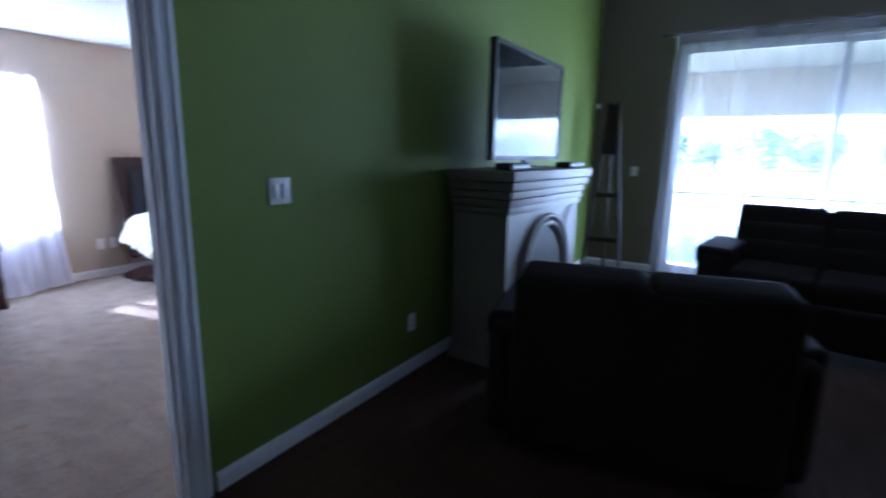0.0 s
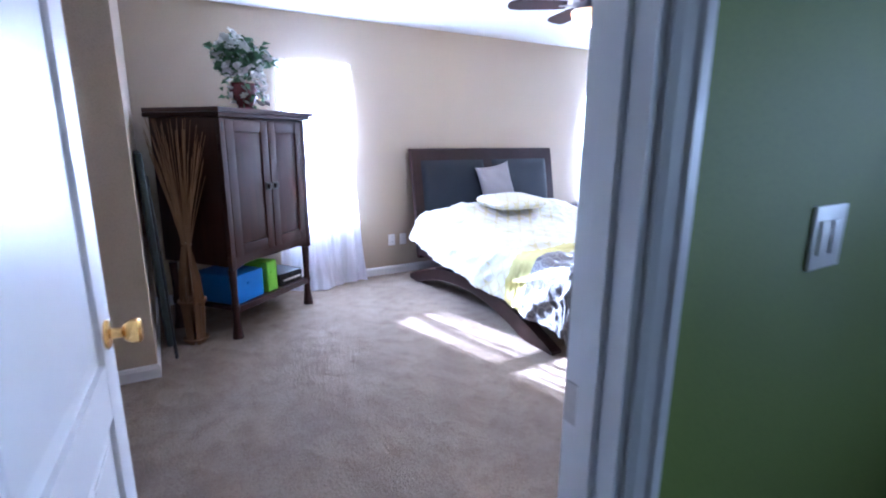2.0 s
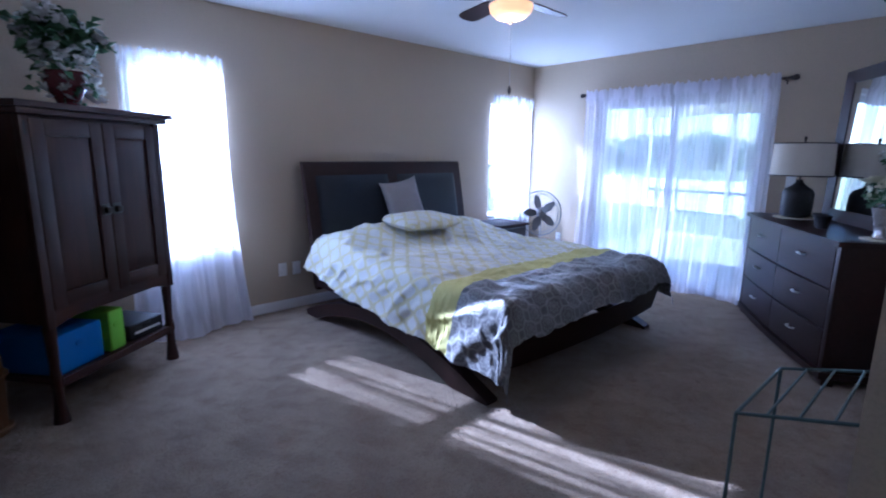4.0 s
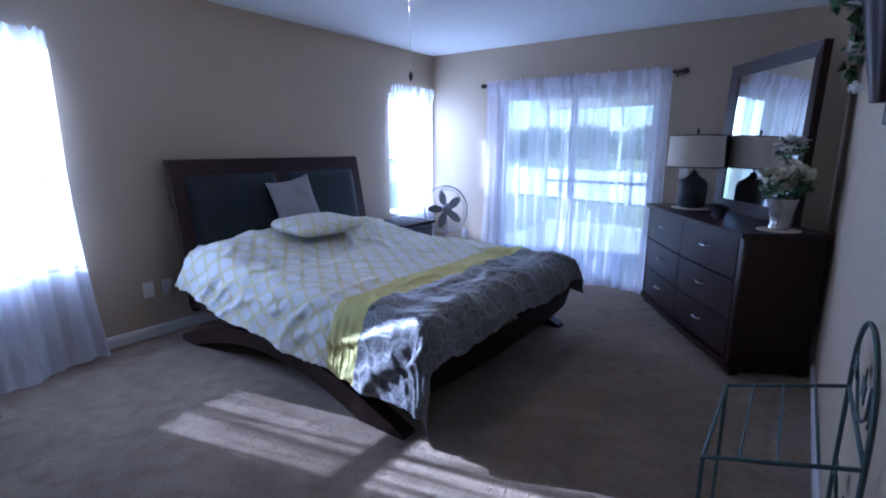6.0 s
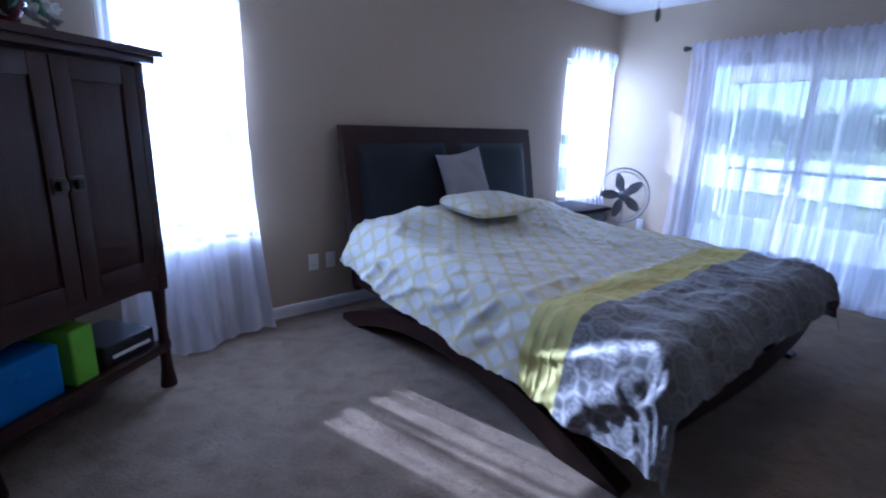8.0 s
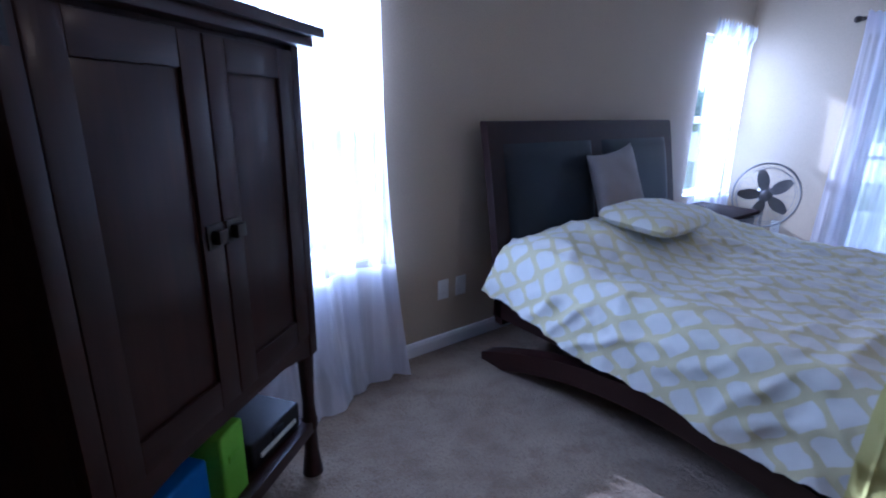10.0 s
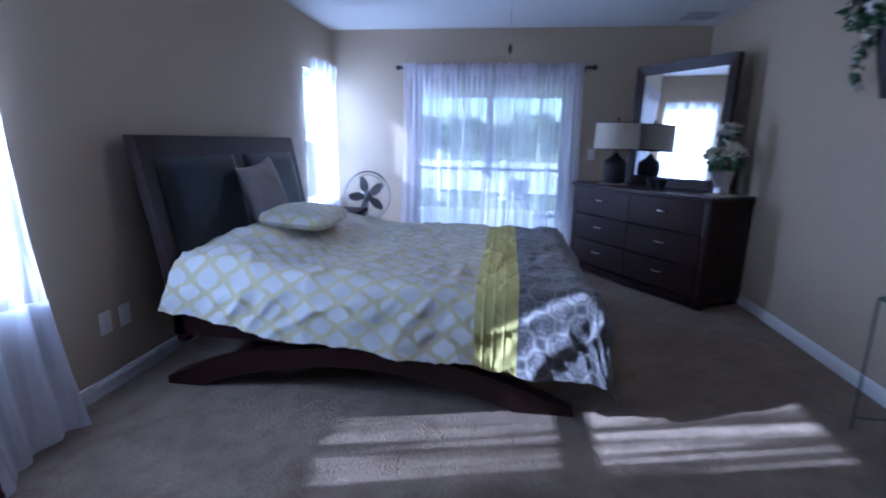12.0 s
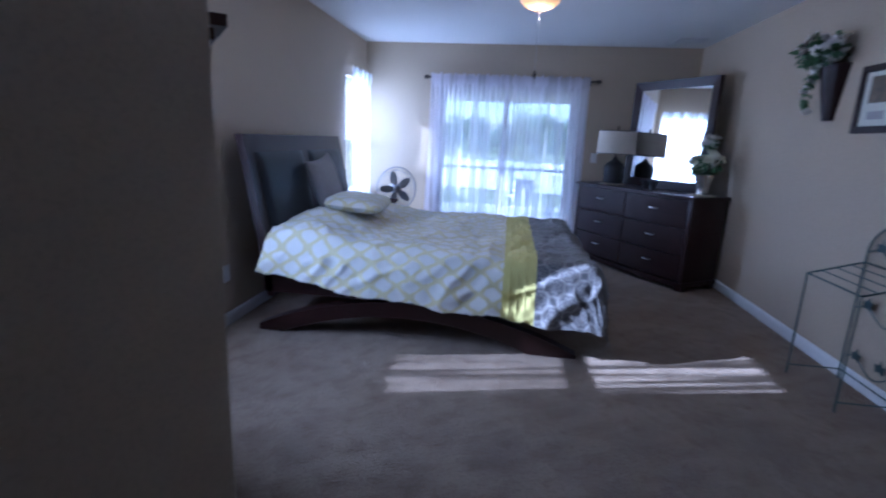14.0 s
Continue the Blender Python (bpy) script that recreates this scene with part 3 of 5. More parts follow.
curtain("sheer_curtain", "white sheer curtain hanging to the floor before a bright window", SHEER, 1, 0.66, 1.35, 0.012, 2.07, 0.058, 0.018, 6, 1, 3, 0.20)
curtain("sheer_curtain", "white sheer curtain hanging to the floor beside the nightstand", SHEER, 1, 4.41, 5.17, 0.012, 2.07, 0.075, 0.016, 7, 1, 5, 0.02)
curtain("sheer_curtain", "wide gathered white sheer curtain over the sliding door", SHEER_WIDE, 0, 0.86, 1.79, 0.012, 2.105, FAR - 0.10, 0.017, 7, -1, 8, 0.03)
curtain("sheer_curtain", "gathered white sheer curtain over the sliding door, trailing on carpet", SHEER_WIDE, 0, 1.77, 2.78, 0.012, 2.105, FAR - 0.10, 0.017, 8, -1, 9, 0.10)
curtain("sheer_curtain", "white sheer curtain over the living room glass doors", SHEER_THIN, 0, 5.14, 8.35, 0.012, 2.80, LFAR - 0.10, 0.02, 20, -1, 13, 0.0)


def rod(name, label, a0, a1, y, z, radius=0.011):
    r = thing(name, label, "curtain rod", Matrix.Translation((a0, y, z)))
    L = a1 - a0
    part("bar", tube(bmesh.new(), [(0, 0, 0), (L, 0, 0)], radius, 12), STEEL_DARK, r)
    for x, s in ((0, -1), (L, 1)):
        bm = lathe(bmesh.new(), [(0.012, 0), (0.018, 0.006), (0.014, 0.016), (0.024, 0.034), (0.026, 0.052), (0.018, 0.066), (0.004, 0.072)], 16, Matrix.Translation((x, 0, 0)) @ Matrix.Rotation(radians(90 * s), 4, "Y"))
        part("finial", bm, STEEL_DARK, r)
        back = FAR - y if y < FAR else LFAR - y
        part("bracket", tube(bmesh.new(), [(x - s * 0.04, 0, -0.012), (x - s * 0.04, back - 0.004, -0.012), (x - s * 0.04, back - 0.001, -0.04)], 0.007), STEEL_DARK, r)


rod("curtain_rod", "dark bronze curtain rod with knob finials", 0.84, 2.84, FAR - 0.10, 2.085)
rod("curtain_rod", "dark curtain rod over the living room glass doors", 5.06, 8.45, LFAR - 0.10, 2.80)

# ---- bed ----
bed = thing("platform_bed", "dark cherry platform bed with arched side legs and navy leather headboard", "bed", Matrix.Translation((0.0, 2.868, 0)))
HB = 0.93


def hb_x(z):
    """How the headboard leans: front face by height."""
    s = (z - 0.22) / 1.10
    return 0.335 - 0.19 * s + 0.05 * s * (1 - s)


zs = [0.22 + 1.10 * k / 16 for k in range(17)]
outline = [(hb_x(z), -HB, z) for z in zs] + [(hb_x(z) - 0.055, -HB, z) for z in reversed(zs)]
bm = prism(bmesh.new(), outline, (0, 2 * HB, 0))
bmesh.ops.bevel(bm, geom=[e for e in bm.edges if e.calc_length() > 1.5], offset=0.006, segments=2, affect="EDGES")
part("headboard", bm, ESPRESSO, bed, "dark cherry headboard leaning back")
for side in (-1, 1):
    def cushion(a, b, side=side):
        y = side * (0.055 + 0.775 * a)
        z = 0.40 + 0.80 * b
        e = (1 - (2 * a - 1) ** 8) * (1 - (2 * b - 1) ** 8)
        return (hb_x(z) + 0.002 + 0.035 * max(0, e) ** 0.5, y, z)
    part("leather_panel", grid_sheet(bmesh.new(), 24, 24, cushion), NAVY, bed, "padded dark navy leather panel")
    rail = boxed((0.26, side * 0.91 - 0.02, 0.255), (2.44, side * 0.91 + 0.02, 0.40), 0.006)
    part("side_rail", rail, ESPRESSO, bed)
    xs = [0.25 + (2.40 - 0.25) * k / 30 for k in range(31)]
    up = lambda x: 0.012 + 0.262 * (1 - abs((x - 1.30) / 1.12) ** 2.0) if abs(x - 1.30) < 1.1 else 0.012
    lo = lambda x: 0.17 * (1 - abs((x - 1.26) / 0.84) ** 2.0)
    top = [(x, max(0.022, up(x))) for x in xs]
    low = [(x, lo(x)) for x in xs if lo(x) > 0]
    pts = [(0.25, 0.0), *top, (2.40, 0.0), (2.10, 0.0), *[(x, z) for x, z in reversed(low)], (0.42, 0.0)]
    bm = prism(bmesh.new(), [(x, side * 0.952 - 0.045, z) for x, z in pts], (0, 0.09, 0))
    bmesh.ops.triangulate(bm, faces=[f for f in bm.faces if len(f.verts) > 4])
    part("arched_leg", bm, ESPRESSO, bed, smooth=False)
def foot_board(a, b):
    y = -0.92 + 1.84 * a
    return (2.44 + 0.05 * (1 - (2 * a - 1) ** 2) + 0.05 * b, y, 0.20 + 0.20 * b)
bm = grid_sheet(bmesh.new(), 16, 4, foot_board)
bmesh.ops.solidify(bm, geom=bm.faces[:], thickness=0.035)
part("foot_rail", bm, ESPRESSO, bed)
for x in (0.7, 1.15, 1.6, 2.05):
    part("slat", boxed((x, -0.91, 0.30), (x + 0.09, 0.91, 0.325), 0.003), ESPRESSO, bed)
whole("mattress", boxed((0.32, -0.80, 0.325), (2.40, 0.80, 0.585), 0.05, 3), PETAL, "white mattress under the duvet on the bed", "mattress", Matrix.Translation((0.0, 2.868, 0)))

duvet = thing("duvet", "rumpled white duvet with yellow trellis, yellow pleated band and grey foot", "bedding", Matrix.Translation((0.0, 2.868, 0)))
XE, YE, TOP = 2.40, 0.865, 0.615


def fall(d, r=0.09):
    """How far cloth hanging d past an edge goes out and down."""
    if d <= 0:
        return 0.0, 0.0
    out = r * (1 - math.exp(-d / r))
    return out + 0.20 * max(0, d - out), (d - out) * 0.985


def near_over(x):
    pts = ((0.2, 0.29), (0.6, 0.35), (1.0, 0.42), (1.6, 0.455), (2.0, 0.48), (2.4, 0.51), (2.9, 0.48))
    for (xa, a), (xb, b) in zip(pts, pts[1:]):
        if x <= xb:
            s = max(0, (x - xa) / (xb - xa))
            return a + (b - a) * s
    return 0.48


def cloth(u, v):
    """The place of a point of the cloth, u metres from the head, v metres across from the middle."""
    ox, dx = fall(u - XE, 0.13)
    oy, dy = fall(abs(v) - YE)
    s = 1 if v > 0 else -1
    x, y = min(u, XE) + ox, s * (min(abs(v), YE) + oy)
    drop = (dx ** 3 + dy ** 3) ** (1 / 3)
    if dx > 0.03 and dy > 0.03:
        drop += 0.26 * min(dx, dy)
    bulge = 0.15 * math.exp(-((u - 0.50) / 0.30) ** 2) * max(0.0, 1 - (abs(v) / 1.0) ** 6)
    z = TOP + bulge - drop
    p = Vector((u * 1.0, v * 1.0, 0.0))
    side = min(1.0, dy / 0.12)
    top = 1 - side
    w = 0.018 * noise.noise(Vector((u * 1.6 + 2.2 * abs(v), v * 5.0, 3.1))) * top
    w += 0.012 * noise.noise(Vector((u * 9.0, v * 3.0 + u * 4, 7.7)))
    ridge = 1 - abs(noise.noise(Vector((u * 3.2 + v * 2.1, v * 3.4 - u * 1.2, 4.4))))
    w += 0.009 * (1 - abs(noise.noise(Vector((u * 7.0 - v * 2.0, v * 9.0 + u * 3.0, 1.9))))) ** 7 + 0.018 * ridge ** 6 - 0.008 * (1 - abs(noise.noise(Vector((u * 6.1 - v * 3.0, v * 5.2, 8.8))))) ** 8
    z += w + 0.012 * noise.noise(Vector((u * 2.0, v * 2.0, 1.1))) * top
    ridge2 = 1 - abs(noise.noise(Vector((u * 4.0 + 3.4 * abs(v), 2.6 * abs(v), 6.1))))
    crease = 1 - abs(noise.noise(Vector((u * 8.5 - 6.0 * abs(v), 3.0 * abs(v) + u, 2.7))))
    push = side * (0.011 * crease ** 7 + 0.020 * ridge2 ** 6 + 0.013 * noise.noise(Vector((u * 5.5 + 1.7 * abs(v), 0.9 * abs(v), 5.0))) + 0.007 * noise.noise(Vector((u * 14 + 9 * abs(v), 2.0 * abs(v), 9.0))))
    y += s * push
    if dx > 0.02:
        x += min(1, dx / 0.1) * 0.03 * noise.noise(Vector((v * 6.0, u, 2.0)))
    if u > 1.90 and u < 2.11:
        tuck = max(math.exp(-((u - q) / 0.005) ** 2) for q in (1.945, 1.995, 2.045))
        z += 0.003 * tuck * top
        y += s * side * 0.004 * tuck
    return Vector((x, y, max(z, 0.05)))


def duvet_panel(name, u0, u1, nu, material, label, head=False):
    def uv(a, b):
        end = u1
        if u1 > 2.5:
            vv = abs(2 * b - 1)
            end = u1 + 0.10 * (2 * b - 1 < 0) * vv ** 6 - 0.02 * math.sin(17 * b)
        u = u0 + (end - u0) * a
        if head:
            u += (1 - a) * 0.05 * math.sin(9 * b)
        near, far = near_over(u), 0.40
        hem = 0.007 * math.sin(u * 9.0) + 0.003 * math.sin(u * 23.0)
        v = -(YE + near + hem) + (2 * YE + near + far + hem) * b
        return u, v
    bm = grid_sheet(bmesh.new(), nu, 150, lambda a, b: cloth(*uv(a, b)), uv)
    ob = part(name, bm, material, duvet, label)
    if "sharp_edge" in ob.data.attributes:
        ob.data.attributes.remove(ob.data.attributes["sharp_edge"])
    return ob


duvet_panel("trellis_panel", 0.24, 1.90, 120, TRELLIS, "white cotton printed with a yellow trellis", True)
duvet_panel("pleated_band", 1.90, 2.11, 84, YELLOW, "yellow band with stitched pleats")
duvet_panel("damask_panel", 2.11, 2.72, 60, DAMASK, "grey satin damask with ring medallions")


def pillow(w, h, t, n=22, corner=0.06, waist=0.07):
    """A stuffed pillow lying in x-y, both faces in one mesh."""
    bm = bmesh.new()
    layer = bm.loops.layers.uv.new("UVMap")

    def at(a, b, s):
        x, y = 2 * a - 1, 2 * b - 1
        e = max(0.0, (1 - x ** 4) * (1 - y ** 4)) ** 0.5
        pinch = 1 - waist * (1 - abs(x) ** 2) * (abs(y) ** 3)
        round_off = 1 - corner * (x * y) ** 4
        pinch2 = 1 - waist * (1 - abs(y) ** 2) * (abs(x) ** 3)
        wr = 0.012 * noise.noise(Vector((a * 4, b * 4, s * 3.0)))
        return (w / 2 * x * pinch2 * round_off, h / 2 * y * pinch * round_off, s * t / 2 * e + wr * e)

    for s in (-1, 1):
        rows = [[bm.verts.new(at(i / n, j / n, s)) for j in range(n + 1)] for i in range(n + 1)]
        for i in range(n):
            for j in range(n):
                f = bm.faces.new((rows[i][j], rows[i + 1][j], rows[i + 1][j + 1], rows[i][j + 1]))
                for loop, (a, b) in zip(f.loops, ((i, j), (i + 1, j), (i + 1, j + 1), (i, j + 1))):
                    loop[layer].uv = (w * a / n, h * b / n)
    bmesh.ops.remove_doubles(bm, verts=bm.verts, dist=0.0005)
    return bm


whole("bed_pillow", pillow(0.48, 0.70, 0.125, 22, 0.14, 0.02), TRELLIS, "flat pillow in a yellow trellis sham lying on the duvet", "pillow", pose(0.66, 2.85, 0.795, 0, 4, 4))
whole("throw_pillow", pillow(0.42, 0.42, 0.13, 22, 0.0, 0.13), GREYCLOTH, "light grey throw pillow leaning against the headboard", "pillow", pose(0.355, 2.865, 0.955, 0, 74, -6) @ pose(0, 0, 0, 0, 0, 9))

# ---- armoire ----
arm = thing("armoire", "mahogany armoire with two panelled doors and an open lower shelf", "armoire")
# local: x along the front (towards the window), y to the back
ARM_AT = pose(0.815, 0.425, 0, 0, 0, 128.5)
arm.matrix_basis = ARM_AT @ Matrix.Diagonal((1, 1, 1.03, 1))
AW, AD = 0.445, 0.64
part("top", prism(bmesh.new(), [(-AW - 0.06, -0.06, 1.545), (AW + 0.06, -0.06, 1.545), (AW + 0.06, AD - 0.02, 1.545), (AW - 0.12, AD + 0.05, 1.545), (-AW + 0.10, AD + 0.05, 1.545), (-AW - 0.06, AD - 0.02, 1.545)], (0, 0, 0.028)), MAHOG_X, arm, smooth=False)
part("cornice", boxed((-AW - 0.035, -0.035, 1.515), (AW + 0.035, AD + 0.02, 1.546), 0.008), MAHOG_X, arm)
part("body", boxed((-AW, 0.022, 0.52), (AW, AD, 1.516), 0.004), MAHOG, arm)
for s in (-1, 1):
    part("corner_post", boxed((s * AW - 0.045 * (s > 0), 0.0, 0.50), (s * AW + 0.045 * (s < 0), 0.04, 1.515), 0.004), MAHOG, arm)
    part("tenon_slot", boxed((s * (AW - 0.022) - 0.006, -0.0015, 1.425), (s * (AW - 0.022) + 0.006, 0.001, 1.485), 0), BLACK, arm, "dark tenon slot in the post", smooth=False)
    dr = thing("cabinet_door", "", "")
    dr.parent = arm
    for key in ("label", "category"):
        if key in dr:
            del dr[key]
    x0, x1 = (0.015, AW - 0.047) if s > 0 else (-AW + 0.047, 0.009)
    part("panel", boxed((x0 + 0.07, 0.010, 0.66), (x1 - 0.07, 0.020, 1.43), 0.002), MAHOG, dr)
    for a, b in ((x0, x0 + 0.075), (x1 - 0.075, x1)):
        part("stile", boxed((a, 0.0, 0.585), (b, 0.021, 1.50), 0.004), MAHOG, dr)
    for z0, z1 in ((0.585, 0.665), (1.42, 1.50)):
        part("rail", boxed((x0 + 0.075, 0.0005, z0), (x1 - 0.075, 0.021, z1), 0.004), MAHOG_X, dr)
    hx = 0.012 + s * 0.036
    part("handle_plate", boxed((hx - 0.030, -0.006, 1.01), (hx + 0.030, 0.0, 1.07), 0.003), STEEL_DARK, dr, "dark bronze square plate")
    part("handle_pull", boxed((hx - 0.018, -0.030, 1.022), (hx + 0.018, -0.006, 1.058), 0.006), STEEL_DARK, dr)
    for y in (0.035, AD - 0.035):
        bm = bmesh.new()
        lathe(bm, [(0.030, 0.50), (0.026, 0.40), (0.022, 0.30), (0.026, 0.24), (0.030, 0.235), (0.030, 0.20), (0.025, 0.19), (0.027, 0.10), (0.036, 0.035), (0.040, 0.0)], 14, Matrix.Translation((s * (AW - 0.03), y, 0)))
        part("leg", bm, MAHOG, arm)
n = 14
arc = [(-AW + 0.045 + (2 * AW - 0.09) * k / n, 0.50 + 0.055 * (1 - (2 * k / n - 1) ** 2)) for k in range(n + 1)]
bm = prism(bmesh.new(), [(x, 0.006, z) for x, z in arc] + [(AW - 0.045, 0.006, 0.586), (-AW + 0.045, 0.006, 0.586)], (0, 0.03, 0))
part("apron", bm, MAHOG_X, arm, "arched apron under the doors", smooth=False)
part("lower_shelf", boxed((-AW + 0.02, 0.02, 0.20), (AW - 0.02, AD - 0.02, 0.225), 0.004), MAHOG_X, arm)
part("shelf_rail", boxed((-AW + 0.04, 0.012, 0.185), (AW - 0.04, 0.05, 0.232), 0.004), MAHOG_X, arm)


def on_armoire(x, y, z, rz=0):
    return ARM_AT @ pose(x, y, z * 1.03, 0, 0, rz)


def bin_box(name, w, d, h, material, label, m, pull):
    b = thing(name, label, "storage box", m)
    bm = boxed((-w / 2, 0, 0), (w / 2, d, h), 0.012, 3)
    part("body", bm, material, b)
    part("pull_tab", boxed((-0.03, -0.006, h * 0.6), (0.03, 0.0, h * 0.6 + 0.022), 0.003), pull, b)
    return b


bin_box("storage_bin", 0.30, 0.40, 0.215, BLUE, "bright blue fabric bin on the armoire shelf", on_armoire(-0.235, 0.055, 0.226, 2), BLUE)
bin_box("storage_bin", 0.115, 0.38, 0.245, LIME, "lime green fabric bin on the armoire shelf", on_armoire(0.01, 0.05, 0.226, 4), LIME)
bx = bin_box("game_box", 0.27, 0.30, 0.10, BLACK, "flat black box with a pale stripe on the shelf", on_armoire(0.245, 0.06, 0.226, -3), BLACK)
part("stripe", boxed((-0.10, -0.0075, 0.035), (0.10, -0.0005, 0.05), 0.001), PLASTIC, bx, "pale printed stripe", smooth=False)


def leaf_cloud(n, rx, ry, rz, size, seed, hollow=0.35, droop=0.0):
    """Many small folded leaves through an ellipsoid, uneven at the edge."""
    rnd = random.Random(seed)
    bm = bmesh.new()
    for _ in range(n):
        d = Vector((rnd.gauss(0, 1), rnd.gauss(0, 1), rnd.gauss(0, 1))).normalized()
        r = (hollow + (1 - hollow) * rnd.random() ** 0.6) * (0.78 + 0.35 * noise.noise(d * 2.3 + Vector((seed, 0, 0))) + 0.12)
        c = Vector((d.x * rx * r, d.y * ry * r, d.z * rz * r))
        m = Matrix.Translation(c) @ Euler((rnd.uniform(-0.9, 0.9) - droop, rnd.uniform(-0.9, 0.9), rnd.uniform(0, 6.28))).to_matrix().to_4x4()
        L = size * rnd.uniform(0.6, 1.25)
        W = L * rnd.uniform(0.28, 0.42)
        v = [bm.verts.new(m @ Vector(p)) for p in ((0, 0, 0), (W, L * 0.45, 0.18 * L), (0, L, -0.1 * L), (-W, L * 0.45, 0.18 * L), (0, L * 0.5, 0))]
        bm.faces.new((v[0], v[1], v[4]))
        bm.faces.new((v[1], v[2], v[4]))
        bm.faces.new((v[2], v[3], v[4]))
        bm.faces.new((v[3], v[0], v[4]))
    return bm


def blossom_cloud(places, size, seed, petals=7):
    """Ruffled blossoms of cupped petals at given places."""
    rnd = random.Random(seed)
    bm = bmesh.new()
    for c in places:
        turn = Euler((rnd.uniform(-0.9, 0.9), rnd.uniform(-0.9, 0.9), rnd.uniform(0, 6))).to_matrix().to_4x4()
        for ring, (k, tilt, s) in enumerate(((petals, 0.35, 1.0), (petals - 2, 0.85, 0.75), (3, 1.25, 0.5))):
            for j in range(k):
                m = Matrix.Translation(c) @ turn @ Matrix.Rotation(2 * math.pi * j / k + ring, 4, "Z") @ Matrix.Rotation(tilt, 4, "X")
                L = size * s * rnd.uniform(0.85, 1.15)
                v = [bm.verts.new(m @ Vector(p)) for p in ((0, 0, 0), (0.34 * L, 0.5 * L, 0.10 * L), (0.2 * L, L, 0.02 * L), (-0.2 * L, L, 0.02 * L), (-0.34 * L, 0.5 * L, 0.10 * L), (0, 0.55 * L, -0.04 * L))]
                for a, b in ((0, 1), (1, 2), (2, 3), (3, 4), (4, 0)):
                    bm.faces.new((v[a], v[b], v[5]))
    return bm


def scatter(n, c, rx, ry, rz, seed, shell=0.75):
    rnd = random.Random(seed)
    out = []
    for _ in range(n):
        d = Vector((rnd.gauss(0, 1), rnd.gauss(0, 1), rnd.gauss(0, 1))).normalized()
        r = shell + (1 - shell) * rnd.random()
        out.append(Vector(c) + Vector((d.x * rx * r, d.y * ry * r, d.z * rz * r)))
    return out


plant = thing("potted_flowers", "white silk flowers with green leaves in a maroon pot", "flowers", on_armoire(0.02, 0.20, 1.573))
part("pot", lathe(bmesh.new(), [(0.055, 0.0), (0.075, 0.01), (0.05, 0.03), (0.085, 0.09), (0.10, 0.14), (0.088, 0.185), (0.096, 0.195), (0.08, 0.19), (0.02, 0.17)], 24), MAROON, plant, "glazed maroon pot")
part("leaves", leaf_cloud(330, 0.215, 0.20, 0.16, 0.075, 4), LEAF, plant, at=Matrix.Translation((0, 0, 0.37)))
part("blossoms", blossom_cloud(scatter(48, (0, 0, 0.38), 0.21, 0.19, 0.165, 6), 0.044, 6), PETAL, plant, "white silk blossoms")
trail = [Vector((0.13 * math.cos(a) + 0.01 * k, 0.13 * math.sin(a), 0.30 - 0.05 * k)) for a in (-2.6, -1.9, -1.3, -0.7, 0.1, 2.9) for k in range(6)]
part("trailing_blossoms", blossom_cloud(trail, 0.034, 8, 6), PETAL, plant, "trailing sprays of white blossom")
part("trailing_leaves", leaf_cloud(70, 0.17, 0.17, 0.15, 0.05, 11, 0.7, 0.8), LEAF, plant, at=Matrix.Translation((0, 0, 0.16)))

# willow sheaf in the corner
sheaf = thing("willow_sheaf", "tall sheaf of dry willow twigs tied at the waist", "decoration", Matrix.Translation((0.97, -0.19, 0)))
rnd = random.Random(21)
for k in range(74):
    a = rnd.uniform(0, 6.28)
    r0, r1, r2, r3 = 0.07, 0.095, 0.024, rnd.uniform(0.06, 0.25)
    b = a + rnd.uniform(-0.5, 0.5)
    h = rnd.uniform(1.25, 1.56)
    pts = []
    for s in range(10):
        q = s / 9
        z = h * q
        if q < 0.25:
            r = r0 + (r1 - r0) * q / 0.25
        elif q < 0.52:
            f = (q - 0.25) / 0.27
            r = r1 + (r2 - r1) * (f * f * (3 - 2 * f))
        else:
            r = r2 + (r3 - r2) * ((q - 0.52) / 0.48) ** 1.15
        ang = a if q < 0.5 else b
        pts.append((r * math.cos(ang), 0.8 * r * math.sin(ang), z))
    part("twig", tube(bmesh.new(), pts, 0.005, 4, 0.5), WICKER, sheaf)
for z, r in ((0.02, 0.079), (0.30, 0.089), (0.70, 0.030)):
    part("binding", lathe(bmesh.new(), [(r, z), (r + 0.006, z + 0.004), (r + 0.006, z + 0.016), (r, z + 0.02)], 20), WICKER, sheaf)
panel_m = pose(1.09, -0.355, 0.0, 2, 0, 3)
lean = thing("folded_table", "dark green folded board leaning in the corner behind the twigs", "board", panel_m)
part("board", boxed((-0.34, -0.018, 0.10), (0.16, 0.018, 1.34), 0.012, 3), DARKBOARD, lean)
for x in (-0.30, 0.12):
    part("leg", tube(bmesh.new(), [(x, 0.024, 0.0), (x, 0.026, 0.6), (x, 0.022, 1.2)], 0.011), BLACK, lean)

# ---- corner by the bed: nightstand and fan ----
night = thing("nightstand", "dark cherry nightstand beside the bed", "nightstand", Matrix.Translation((0.06, 4.24, 0)))
part("top", boxed((0.09, -0.27, 0.60), (0.56, 0.27, 0.63), 0.006), ESPRESSO_MATT, night)
part("body", boxed((0.10, -0.25, 0.08), (0.52, 0.25, 0.60), 0.004), ESPRESSO, night)
for z0, z1 in ((0.12, 0.34), (0.36, 0.58)):
    drw = part("drawer", boxed((0.52, -0.235, z0), (0.54, 0.235, z1), 0.004), ESPRESSO, night)
    part("pull", boxed((0.54, -0.045, (z0 + z1) / 2 - 0.008), (0.558, 0.045, (z0 + z1) / 2 + 0.008), 0.006), NICKEL, drw)
